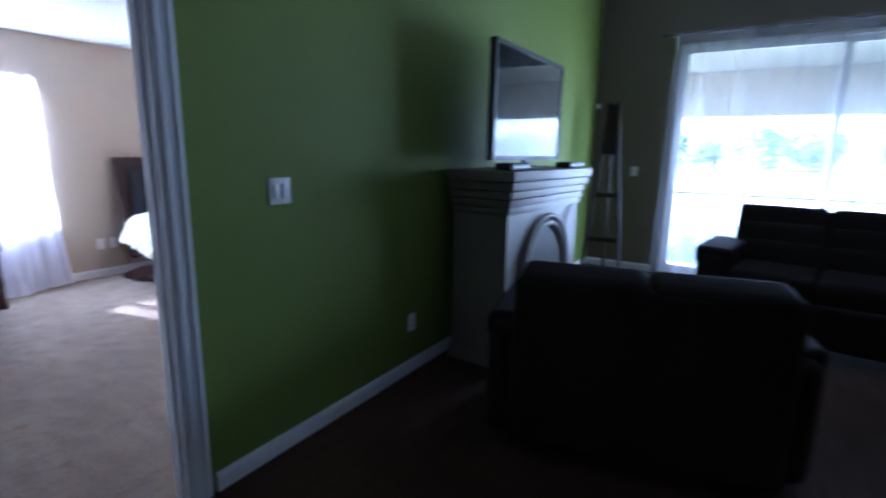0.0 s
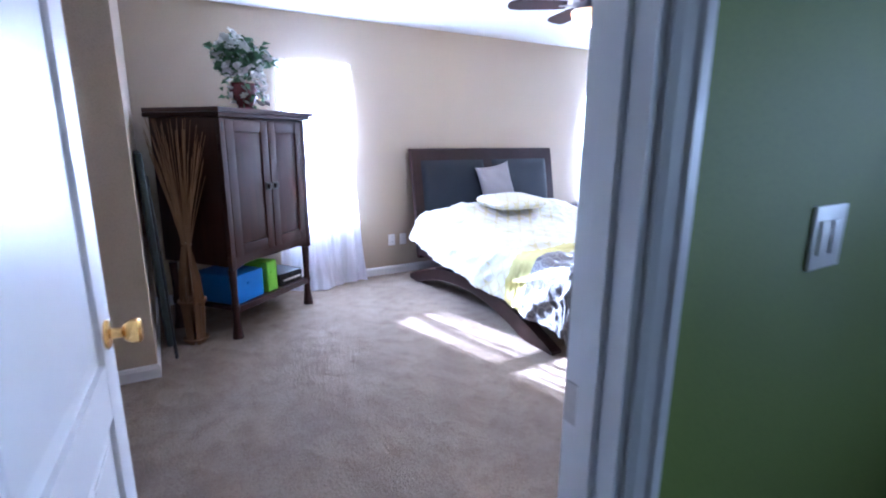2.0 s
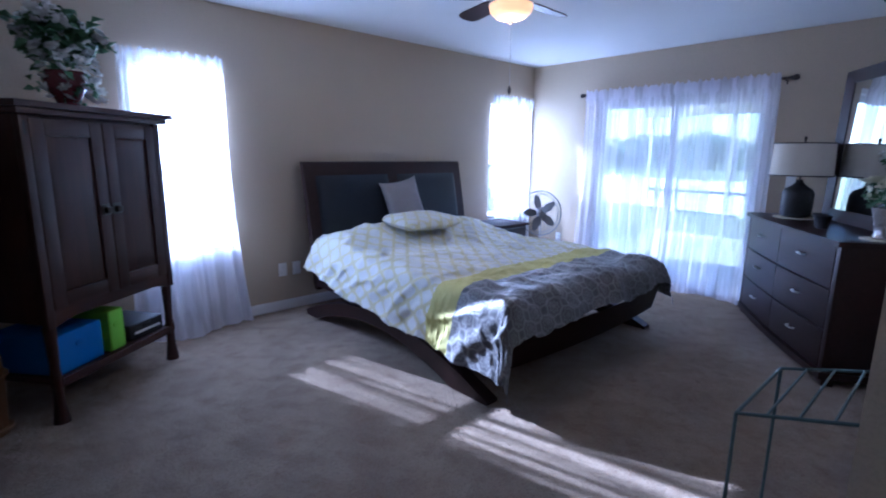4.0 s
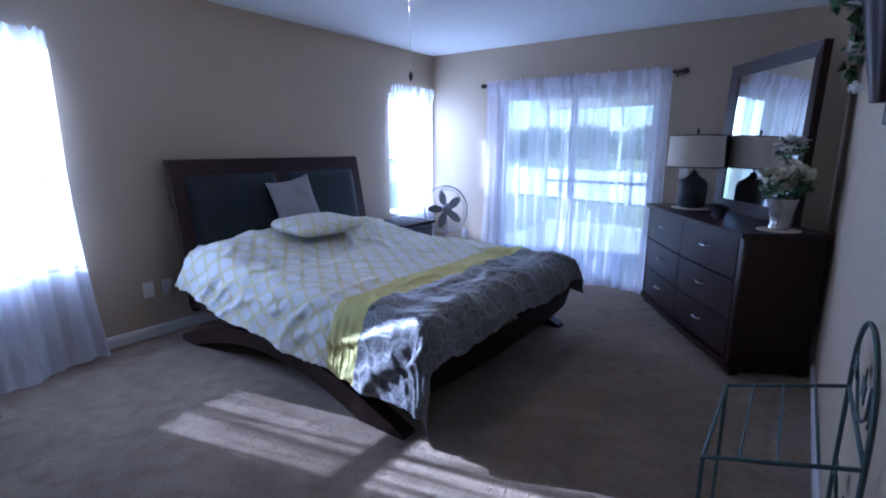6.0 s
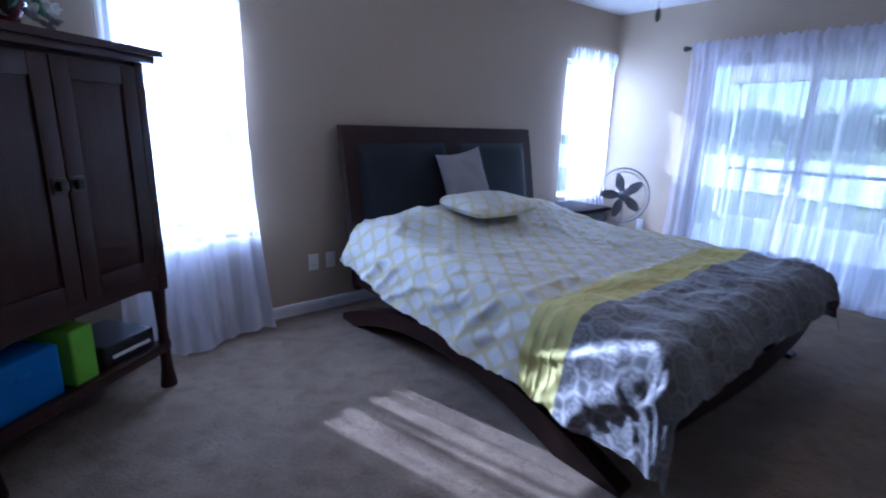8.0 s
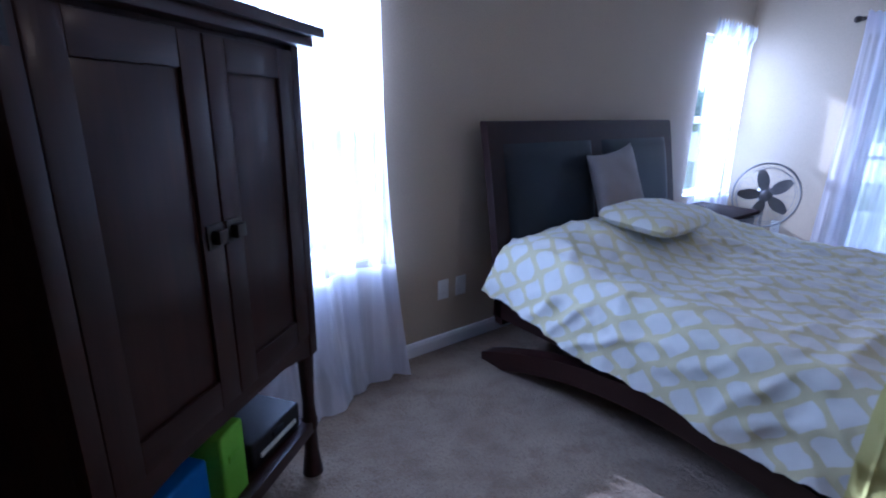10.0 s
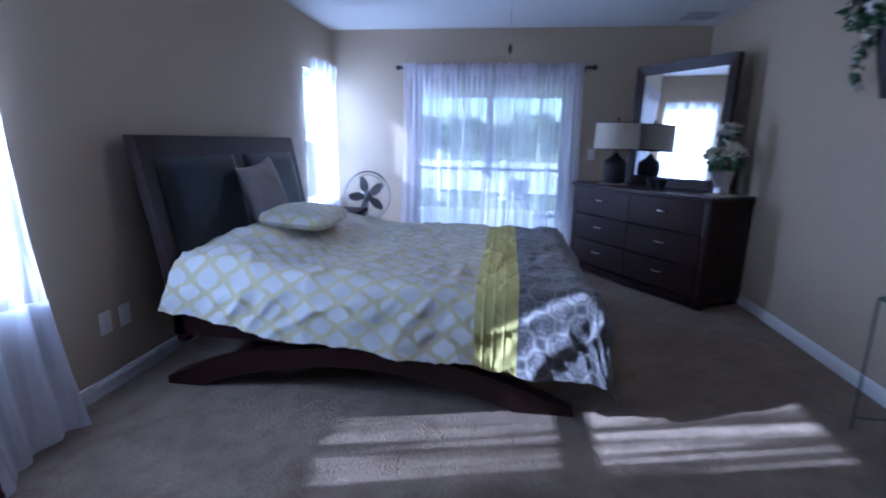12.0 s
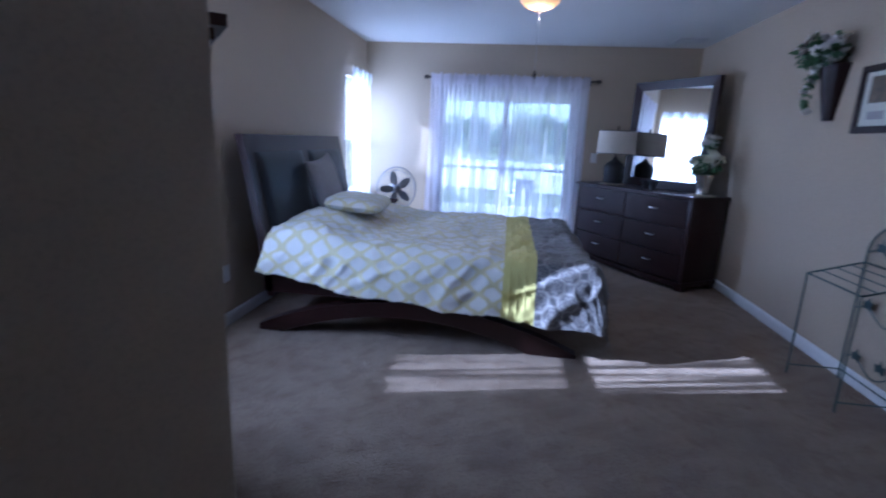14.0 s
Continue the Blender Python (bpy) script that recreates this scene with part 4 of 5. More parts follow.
for x, y in ((0.12, -0.22), (0.12, 0.22), (0.50, -0.22), (0.50, 0.22)):
    part("foot", boxed((x - 0.025, y - 0.025, 0.0), (x + 0.025, y + 0.025, 0.08), 0.006), ESPRESSO, night)

fan = thing("pedestal_fan", "silver pedestal fan with five grey blades in a round wire guard", "fan", pose(0.525, 4.83, 0, 0, 0, 28) @ Matrix.Diagonal((0.9, 0.9, 0.98, 1)))
GREYPL = surface("grey_plastic", (0.30, 0.30, 0.32), (0.25, 0.25, 0.27), 0.4, 6, 80, 0.1, 0.001)
part("base", lathe(bmesh.new(), [(0.19, 0.0), (0.19, 0.012), (0.16, 0.025), (0.05, 0.04), (0.03, 0.06)], 32), GREYPL, fan)
part("pole", tube(bmesh.new(), [(0, 0.05, 0.03), (0, 0.06, 0.35), (0, 0.06, 0.66)], 0.014, 12), NICKEL, fan)
FM = Matrix.Translation((0, 0, 0.72)) @ Matrix.Rotation(radians(90), 4, "X")
part("motor", lathe(bmesh.new(), [(0.02, -0.16), (0.06, -0.15), (0.072, -0.08), (0.06, -0.04), (0.03, -0.03)], 24, FM), GREYPL, fan)
part("hub", lathe(bmesh.new(), [(0.045, -0.02), (0.048, 0.01), (0.03, 0.03), (0.005, 0.035)], 20, FM), GREYPL, fan)
for k in range(5):
    def blade(a, b, k=k):
        r = 0.04 + 0.19 * a
        wdt = 0.012 + 0.038 * math.sin(math.pi * min(1, a * 0.85 + 0.08))
        x, y = (b - 0.5) * 2 * wdt, r
        return FM @ Matrix.Rotation(2 * math.pi * k / 5 + 0.3, 4, "Z") @ Vector((x, y, 0.022 * (b - 0.5)))
    part("blade", grid_sheet(bmesh.new(), 8, 4, blade), GREYPL, fan)
for z, rr in ((-0.045, 0.24), (0.0, 0.275), (0.055, 0.24)):
    part("guard_ring", tube(bmesh.new(), [FM @ Vector((rr * math.cos(2 * math.pi * j / 40), rr * math.sin(2 * math.pi * j / 40), z)) for j in range(41)], 0.0085 if z == 0 else 0.0025, 6), GREYPL, fan)
bm = bmesh.new()
for j in range(24):
    a = 2 * math.pi * j / 24
    for sgn in (1, -1):
        tube(bm, [FM @ Vector((r * math.cos(a), r * math.sin(a), sgn * z)) for r, z in ((0.04, 0.062), (0.15, 0.062), (0.24, 0.052), (0.275, 0.0))], 0.0007, 3)
part("guard_wires", bm, GREYPL, fan)

# ---- dresser and mirror ----
dresser = thing("dresser", "long espresso six-drawer dresser set across the room corner", "dresser", pose(2.754, 4.969, 0, 0, 0, -57.1))
# local: x along the front from its far end, y to the back
DL, DD, DH = 1.587, 0.48, 0.918


def bow(x):
    """The front swells a little in the middle."""
    return -0.035 * (1 - (2 * x / DL - 1) ** 2)


part("carcass", boxed((0.012, 0.0, 0.085), (DL - 0.012, DD - 0.01, DH - 0.03), 0.004), ESPRESSO, dresser)
n = 24
front = [(-0.015 + (DL + 0.03) * k / n, bow(DL * k / n) - 0.045) for k in range(n + 1)]
bm = prism(bmesh.new(), [(x, y, DH - 0.032) for x, y in front] + [(DL + 0.015, DD, DH - 0.032), (-0.015, DD, DH - 0.032)], (0, 0, 0.032))
part("top", bm, ESPRESSO, dresser, smooth=False)
front = [(0.0 + DL * k / n, bow(DL * k / n) - 0.032) for k in range(n + 1)]
bm = prism(bmesh.new(), [(x, y, 0.045) for x, y in front] + [(DL, DD - 0.005, 0.045), (0, DD - 0.005, 0.045)], (0, 0, 0.045))
part("plinth", bm, ESPRESSO, dresser, smooth=False)
for x in (0.05, DL - 0.05):
    for y in (0.01, DD - 0.06):
        part("foot", boxed((x - 0.045, y - 0.02, 0.0), (x + 0.045, y + 0.05, 0.046), 0.008), ESPRESSO, dresser)
for s in (0.0, DL - 0.05):
    part("corner_post", boxed((s, -0.022, 0.09), (s + 0.05, 0.0, DH - 0.033), 0.004), ESPRESSO_Z, dresser)
rows_z = ((0.105, 0.345), (0.355, 0.605), (0.615, 0.878))
for x0, x1 in ((0.056, DL / 2 - 0.004), (DL / 2 + 0.004, DL - 0.056)):
    for z0, z1 in rows_z:
        k = 10
        line = [(x0 + (x1 - x0) * j / k, bow(x0 + (x1 - x0) * j / k) - 0.018) for j in range(k + 1)]
        bm = prism(bmesh.new(), [(x, y, z0) for x, y in line] + [(x1, 0.006, z0), (x0, 0.006, z0)], (0, 0, z1 - z0))
        bmesh.ops.bevel(bm, geom=[e for e in bm.edges if abs(e.verts[0].co.z - e.verts[1].co.z) < 1e-4 and e.verts[0].co.y < 0 and e.verts[1].co.y < 0], offset=0.003, segments=1, affect="EDGES")
        drw = part("drawer", bm, ESPRESSO, dresser, smooth=False)
        xm = (x0 + x1) / 2
        yb = bow(xm) - 0.018
        zc = (z0 + z1) / 2 + 0.02
        bm = tube(bmesh.new(), [(xm - 0.045, yb + 0.002, zc), (xm - 0.035, yb - 0.022, zc), (xm, yb - 0.028, zc), (xm + 0.035, yb - 0.022, zc), (xm + 0.045, yb + 0.002, zc)], 0.0065, 8)
        part("pull", bm, NICKEL, drw, "satin nickel bar pull")


def on_dresser(x, y, z=DH, rz=0, rx=0):
    return dresser.matrix_basis @ pose(x, y, z, rx, 0, rz)


mir = thing("dresser_mirror", "large square mirror with a dark sloped wooden frame on the dresser", "mirror", on_dresser(0.265, 0.43, DH + 0.001, 0, -1.5))
MW, MH = 1.06, 1.14
wide = 0.09
for tag, quad in (("frame_side", [(0, 0), (wide, wide), (wide, MH - wide), (0, MH)]), ("frame_side", [(MW, 0), (MW, MH), (MW - wide, MH - wide), (MW - wide, wide)]), ("frame_top", [(0, MH), (wide, MH - wide), (MW - wide, MH - wide), (MW, MH)]), ("frame_bottom", [(0, 0), (MW, 0), (MW - wide, wide), (wide, wide)])):
    bm = bmesh.new()
    back = [bm.verts.new((x, 0.03, z)) for x, z in quad]
    frontv = [bm.verts.new((x, -0.022 if x in (0, MW) or z in (0, MH) else -0.002, z)) for x, z in quad]
    bm.faces.new(back)
    bm.faces.new(frontv)
    for k in range(4):
        bm.faces.new((back[k], back[(k + 1) % 4], frontv[(k + 1) % 4], frontv[k]))
    part(tag, bm, ESPRESSO, mir, smooth=False)
part("mirror_glass", boxed((wide - 0.004, 0.004, wide - 0.004), (MW - wide + 0.004, 0.010, MH - wide + 0.004), 0), MIRROR, mir, "silvered mirror glass", smooth=False)

tl = thing("table_lamp", "table lamp with a cream drum shade and dark urn base", "lamp", on_dresser(0.32, 0.20))
part("base", lathe(bmesh.new(), [(0.075, 0.008), (0.105, 0.02), (0.112, 0.10), (0.112, 0.20), (0.095, 0.235), (0.055, 0.26), (0.028, 0.285), (0.022, 0.31)], 28), BLACK, tl, "dark glazed urn base")
part("stem", tube(bmesh.new(), [(0, 0, 0.30), (0, 0, 0.64)], 0.006, 8), STEEL_DARK, tl)
sh = bmesh.new()
lathe(sh, [(0.215, 0.345), (0.205, 0.60), (0.201, 0.60), (0.211, 0.345)], 40)
for f in [f for f in sh.faces if len(f.verts) > 8]:
    sh.faces.remove(f)
part("shade", sh, LAMPCLOTH, tl, "cream linen drum shade")
for z, r in ((0.340, 0.2165), (0.594, 0.2065)):
    part("shade_trim", tube(bmesh.new(), [(r * math.cos(2 * math.pi * j / 40), r * math.sin(2 * math.pi * j / 40), z + 0.004) for j in range(41)], 0.005, 6), BLACK, tl, "dark binding round the shade")
bm = bmesh.new()
for a in (0, 2.09, 4.19):
    tube(bm, [(0, 0, 0.598), (0.203 * math.cos(a), 0.203 * math.sin(a), 0.597)], 0.0025, 5)
part("shade_spider", bm, STEEL_DARK, tl)
part("finial", lathe(bmesh.new(), [(0.006, 0.60), (0.008, 0.62), (0.012, 0.635), (0.009, 0.65), (0.002, 0.655)], 12), STEEL_DARK, tl)
whole("doily", lathe(bmesh.new(), [(0.15, 0.0), (0.15, 0.004), (0.02, 0.005)], 28), DOILY, "ivory lace doily under the lamp", "doily", on_dresser(0.32, 0.20, DH + 0.001))

vase = thing("flower_vase", "mercury glass vase with cream and white silk flowers on the dresser", "flowers", on_dresser(1.45, 0.25, DH + 0.006))
part("vase", lathe(bmesh.new(), [(0.055, 0.0), (0.062, 0.01), (0.052, 0.03), (0.060, 0.08), (0.078, 0.16), (0.085, 0.19), (0.080, 0.195), (0.06, 0.19), (0.01, 0.17)], 26), SILVERED, vase, "ribbed mercury glass vase")
part("leaves", leaf_cloud(130, 0.15, 0.15, 0.10, 0.06, 31), LEAF, vase, at=Matrix.Translation((0, 0, 0.27)))
for k, c in enumerate(scatter(26, (0, 0, 0.31), 0.12, 0.12, 0.085, 33)):
    part("rose", blossom_cloud([c], 0.066, 330 + k, 8), CREAM, vase, "cream silk rose")
part("upper_blossoms", blossom_cloud(scatter(22, (0.01, 0, 0.50), 0.08, 0.08, 0.06, 35, 0.5), 0.045, 35), PETAL, vase, "white blossoms above the roses")
part("upper_leaves", leaf_cloud(50, 0.085, 0.085, 0.07, 0.045, 37), LEAF, vase, at=Matrix.Translation((0.01, 0, 0.48)))
part("stems", tube(bmesh.new(), [(0, 0, 0.15), (0.006, 0.004, 0.34), (0.01, 0, 0.50)], 0.007, 6), LEAF, vase)
whole("doily", lathe(bmesh.new(), [(0.12, 0.0), (0.12, 0.004), (0.02, 0.005)], 28), DOILY, "ivory lace doily under the vase", "doily", on_dresser(1.45, 0.25, DH + 0.001))
for x, y in ((0.83, 0.17), (0.96, 0.13)):
    bowl = thing("candle_cup", "small dark flared candle cup on the dresser", "candle holder", on_dresser(x, y))
    part("cup", lathe(bmesh.new(), [(0.035, 0.0), (0.03, 0.012), (0.035, 0.04), (0.055, 0.09), (0.050, 0.09), (0.03, 0.045), (0.005, 0.04)], 20), BLACK, bowl)
    part("tray", lathe(bmesh.new(), [(0.03, 0.03), (0.031, 0.055), (0.004, 0.056)], 16), SILVERED, bowl, "pale wax inside the cup")

# ---- east wall: sconces, pictures, wire rack ----


def sconce(y, seed):
    s = thing("wall_planter", "dark conical wall planter filled with white silk flowers", "wall planter", Matrix.Translation((EAST, y, 1.58)), "flower planters by the pictures")
    bm = bmesh.new()
    rings = []
    for q in range(9):
        f = q / 8
        r = 0.045 + 0.075 * f
        rings.append([bm.verts.new((-0.002 - r * 0.95 * math.sin(math.pi * k / 12) * 1.0, r * math.cos(math.pi * k / 12), 0.36 * f)) for k in range(13)])
    for a, b in zip(rings, rings[1:]):
        for k in range(12):
            bm.faces.new((a[k], a[k + 1], b[k + 1], b[k]))
        bm.faces.new((a[12], a[0], b[0], b[12]))
    bm.faces.new(rings[0])
    part("cone", bm, ESPRESSO_Z, s, "dark ribbed wooden half cone")
    part("rim", tube(bmesh.new(), [(-0.002 - 0.12 * 0.95 * math.sin(math.pi * k / 12), 0.12 * math.cos(math.pi * k / 12), 0.36) for k in range(13)], 0.007, 6), ESPRESSO_Z, s)
    part("leaves", leaf_cloud(190, 0.12, 0.20, 0.125, 0.07, seed), LEAF, s, at=Matrix.Translation((-0.125, 0.02, 0.44)))
    part("blossoms", blossom_cloud(scatter(26, (-0.125, 0.02, 0.45), 0.12, 0.19, 0.12, seed + 1), 0.047, seed), PETAL, s, "white silk blossoms")
    part("trailing_leaves", leaf_cloud(40, 0.04, 0.05, 0.16, 0.05, seed + 2, 0.2, 0.9), LEAF, s, at=Matrix.Translation((-0.10, 0.14, 0.22)))
    part("trailing_blossoms", blossom_cloud(scatter(8, (-0.10, 0.14, 0.20), 0.04, 0.04, 0.16, seed + 3, 0.2), 0.030, seed + 3), PETAL, s)


sconce(2.655, 51)
sconce(1.34, 61)


def picture(y0, y1, z0, z1):
    f = thing("framed_picture", "dark framed print with a pale mat, hung on the wall", "picture", Matrix.Translation((EAST, y0, z0)), "pair of framed prints")
    w, h, t = y1 - y0, z1 - z0, 0.042
    for lo, hi in (((-0.024, 0, 0), (-0.002, t, h)), ((-0.024, w - t, 0), (-0.002, w, h)), ((-0.024, t, 0), (-0.002, w - t, t)), ((-0.024, t, h - t), (-0.002, w - t, h))):
        part("frame", boxed(lo, hi, 0.005), ESPRESSO_Z, f, smooth=False)
    part("mat", boxed((-0.010, t, t), (-0.006, w - t, h - t), 0), PAPER, f, "ivory mat board", smooth=False)
    mx = w * 0.5
    part("print", boxed((-0.0115, mx - 0.085, h * 0.44), (-0.0102, mx + 0.085, h * 0.83), 0), surface("sepia_print", (0.10, 0.085, 0.06), (0.22, 0.16, 0.11), 0.6, 14, 60, 0.1, 0.0005), f, "small dark sepia print", smooth=False)
    part("caption_plate", boxed((-0.0115, mx - 0.07, h * 0.20), (-0.0102, mx + 0.07, h * 0.32), 0), surface("grey_caption", (0.32, 0.30, 0.30), (0.40, 0.38, 0.38), 0.6, 30, 60, 0.1, 0.0005), f, "grey caption panel", smooth=False)


picture(2.03, 2.385, 1.492, 1.895)
picture(1.628, 1.985, 1.486, 1.888)

rack = thing("wire_plant_stand", "dark green wire stand with an arched back and metal ivy leaves", "plant stand", Matrix.Translation((4.015, 1.51, 0)))
# local: y along the wall, x out into the room (negative)
RD, RW, RF, RB = -0.30, 0.47, 0.655, 0.745


def wire(pts, r=0.0055, name="wire"):
    part(name, tube(bmesh.new(), pts, r, 7), WIRE, rack)


for y in (0.0, RW):
    wire([(RD, y, 0), (RD, y, RF)], name="front_leg")
    wire([(RD, y, 0.06), (0, y, 0.06)], 0.004, "foot_bar")
    wire([(RD, y, RF), (0, y, RB)], 0.0055, "shelf_side")
wire([(RD, 0, RF), (RD, RW, RF)], name="shelf_front")
wire([(0, 0, RB), (0, RW, RB)], name="shelf_back")
for k in range(1, 4):
    wire([(RD * k / 4, 0, RB + (RF - RB) * k / 4), (RD * k / 4, RW, RB + (RF - RB) * k / 4)], 0.004, "shelf_wire")
arch = [(0, 0, 0), (0, 0, RB + 0.05)] + [(0, RW / 2 - RW / 2 * math.cos(math.pi * k / 16), RB + 0.05 + 0.20 * math.sin(math.pi * k / 16)) for k in range(1, 16)] + [(0, RW, RB + 0.05), (0, RW, 0)]
wire(arch, 0.0065, "arched_back")
wire([(0, 0, 0.06), (0, RW, 0.06)], 0.004, "back_bar")
rnd = random.Random(5)
for z0 in (0.15, 0.46, 0.80):
    pts = [(0.0, RW * (1 - k / 14), z0 + 0.035 * math.sin(k * 0.62)) for k in range(12)]
    curl = [(0.0, 0.09 - 0.05 * math.sin(0.5 * k), z0 + 0.05 + 0.045 * math.cos(0.5 * k) + 0.0) for k in range(6)]
    wire(pts + curl, 0.0042, "vine")
    for y in (0.36, 0.17):
        z = z0 + 0.02 + rnd.uniform(-0.01, 0.05)
        bm = bmesh.new()
        out = [(-0.006, y + 0.038 * a, z + 0.042 * b) for a, b in ((0, 1.1), (0.3, 0.35), (1, 0.35), (0.55, -0.15), (0.75, -0.8), (0, -0.5), (-0.75, -0.8), (-0.55, -0.15), (-1, 0.35), (-0.3, 0.35))]
        prism(bm, out, (0.003, 0, 0))
        bmesh.ops.triangulate(bm, faces=bm.faces[:])
        part("ivy_leaf", bm, WIRE, rack, smooth=False)

# ---- wall plates, vent, ceiling fan ----


def wall_plate(name, m, w, h, label, category, kind):
    p = thing(name, label, category, m)
    part("plate", boxed((-w / 2, -0.006, -h / 2), (w / 2, 0, h / 2), 0.003), PLASTIC, p)
    if kind == "outlet":
        for z in (-0.02, 0.02):
            bm = box(bmesh.new(), (-0.016, -0.008, z - 0.013), (0.016, -0.005, z + 0.013), 0.004)
            soc = part("socket", bm, PLASTIC, p)
            for x in (-0.006, 0.006):
                part("slot", boxed((x - 0.001, -0.0086, z - 0.004), (x + 0.001, -0.0079, z + 0.005), 0), BLACK, soc, smooth=False)
    elif kind == "switch":
        for x in (-0.023, 0.023):
            part("rocker", boxed((x - 0.016, -0.010, -0.032), (x + 0.016, -0.005, 0.032), 0.003), PLASTIC, p)
    else:
        part("jack", boxed((-0.01, -0.009, -0.01), (0.01, -0.005, 0.01), 0.002), PLASTIC, p)


WESTW = lambda y, z: pose(0.0, y, z, 0, 0, 90)
wall_plate("wall_outlet", WESTW(1.777, 0.368), 0.075, 0.118, "white electrical outlet on the beige wall", "outlet", "outlet")
wall_plate("cable_plate", WESTW(1.909, 0.368), 0.075, 0.118, "white cable jack plate beside the outlet", "wall plate", "jack")
wall_plate("wall_outlet", pose(0.50, FAR, 0.363, 0, 0, 0), 0.075, 0.118, "white outlet below the fan on the beige wall", "outlet", "outlet")
wall_plate("wall_plate", pose(2.93, FAR, 1.19, 0, 0, 0), 0.075, 0.118, "white switch plate beside the sliding door", "light switch", "jack")
wall_plate("light_switch", pose(FACE, 0.742, 1.27, 0, 0, 90), 0.118, 0.118, "white double rocker switch on the green wall", "light switch", "switch")
wall_plate("wall_outlet", pose(FACE, 1.766, 0.345, 0, 0, 90), 0.075, 0.118, "white outlet low on the green wall", "outlet", "outlet")
wall_plate("wall_outlet", pose(EAST, 1.60, 0.40, 0, 0, -90), 0.075, 0.118, "white outlet behind the wire stand", "outlet", "outlet")
wall_plate("wall_plate", pose(4.80, LFAR, 1.25, 0, 0, 0), 0.075, 0.118, "white switch plate on the taupe wall", "light switch", "jack")
wall_plate("thermostat", pose(4.26, LFAR, 2.05, 0, 0, 0), 0.12, 0.06, "small white box high on the wall", "sensor", "jack")

vent = thing("ceiling_vent", "white louvred air vent in the ceiling", "vent", Matrix.Translation((3.74, 4.84, HIGH)))
part("frame", cells(1, (-0.17, -0.004, -0.17), (0.17, 0.0, 0.17), [(-0.14, 0.14, -0.14, 0.14)]), TRIM, vent, smooth=False, at=Matrix.Rotation(radians(90), 4, "X"))
for k in range(9):
    part("slat", boxed((-0.14, -0.014, -0.001), (0.14, 0.014, 0.001), 0), TRIM, vent, smooth=False, at=Matrix.Translation((0, -0.125 + 0.031 * k, -0.008)) @ Matrix.Rotation(radians(35), 4, "X"))

cf = thing("ceiling_fan", "ceiling fan with dark blades and a lit amber glass bowl", "ceiling fan", Matrix.Translation((2.012, 2.415, HIGH)))
part("canopy", lathe(bmesh.new(), [(0.07, 0.0), (0.068, -0.02), (0.03, -0.05), (0.015, -0.055)], 24), NICKEL, cf)
part("downrod", tube(bmesh.new(), [(0, 0, -0.05), (0, 0, -0.09)], 0.012, 10), NICKEL, cf)
part("motor", lathe(bmesh.new(), [(0.03, -0.075), (0.10, -0.09), (0.125, -0.12), (0.125, -0.155), (0.10, -0.175), (0.06, -0.182), (0.055, -0.19)], 28), NICKEL, cf, "satin nickel motor housing")
for k in range(5):
    m = Matrix.Rotation(2 * math.pi * k / 5 + radians(21), 4, "Z")
    bm = bmesh.new()
    pts = [(0.17, -0.05), (0.24, -0.062), (0.50, -0.068), (0.555, -0.055), (0.575, -0.02), (0.575, 0.02), (0.555, 0.055), (0.50, 0.068), (0.24, 0.062), (0.17, 0.05)]
    prism(bm, [(x, y, -0.165 + 0.2 * y) for x, y in pts], (0, 0, 0.008))
    part("blade", bm, ESPRESSO, cf, "dark wooden blade", smooth=False, at=m)
    part("blade_arm", boxed((0.10, -0.018, -0.172), (0.22, 0.018, -0.166), 0.003), NICKEL, cf, smooth=False, at=m)
part("fitter", lathe(bmesh.new(), [(0.055, -0.182), (0.10, -0.192), (0.135, -0.20), (0.135, -0.207), (0.05, -0.207)], 28), NICKEL, cf)
part("bowl", lathe(bmesh.new(), [(0.13, -0.207), (0.135, -0.218), (0.125, -0.25), (0.09, -0.28), (0.04, -0.296), (0.008, -0.299)], 32), FROST, cf, "lit amber alabaster glass bowl")
part("bowl_finial", lathe(bmesh.new(), [(0.012, -0.296), (0.016, -0.304), (0.008, -0.315), (0.002, -0.32)], 14), STEEL_DARK, cf)
chain = part("pull_chain", tube(bmesh.new(), [(0.0, 0.0, -0.318), (0.0, 0.01, -0.50), (0.0, 0.012, -0.68)], 0.0016, 5), NICKEL, cf)
part("fob", lathe(bmesh.new(), [(0.003, -0.675), (0.010, -0.69), (0.012, -0.705), (0.006, -0.725), (0.001, -0.73)], 10, Matrix.Translation((0, 0.012, 0))), STEEL_DARK, chain)

# ---- living room ----
fp = thing("fireplace_mantel", "cream moulded fireplace surround with an arched opening", "fireplace", pose(4.78, 2.10, 0, 0, 0, 90 - 4))
# local: x along the front, y to the wall
FL = 1.18
arch = [(0.29 + 0.30 - 0.30 * math.cos(math.pi * k / 16), 0.62 + 0.30 * math.sin(math.pi * k / 16)) for k in range(17)]
bm = bmesh.new()
outer = [(0.0, 0.0), (0.0, 1.16), (FL, 1.16), (FL, 0.0), (0.89, 0.0)]
prism(bm, [(x, 0, z) for x, z in outer] + [(x, 0, z) for x, z in reversed(arch)] + [(0.29, 0, 0.0)], (0, 0.05, 0))
bmesh.ops.triangulate(bm, faces=[f for f in bm.faces if len(f.verts) > 4])
part("front", bm, STONE, fp, smooth=False)
for s in (0.0, FL - 0.04):
    part("side", boxed((s, 0.05, 0), (s + 0.04, 0.42, 1.16), 0.003), STONE, fp)
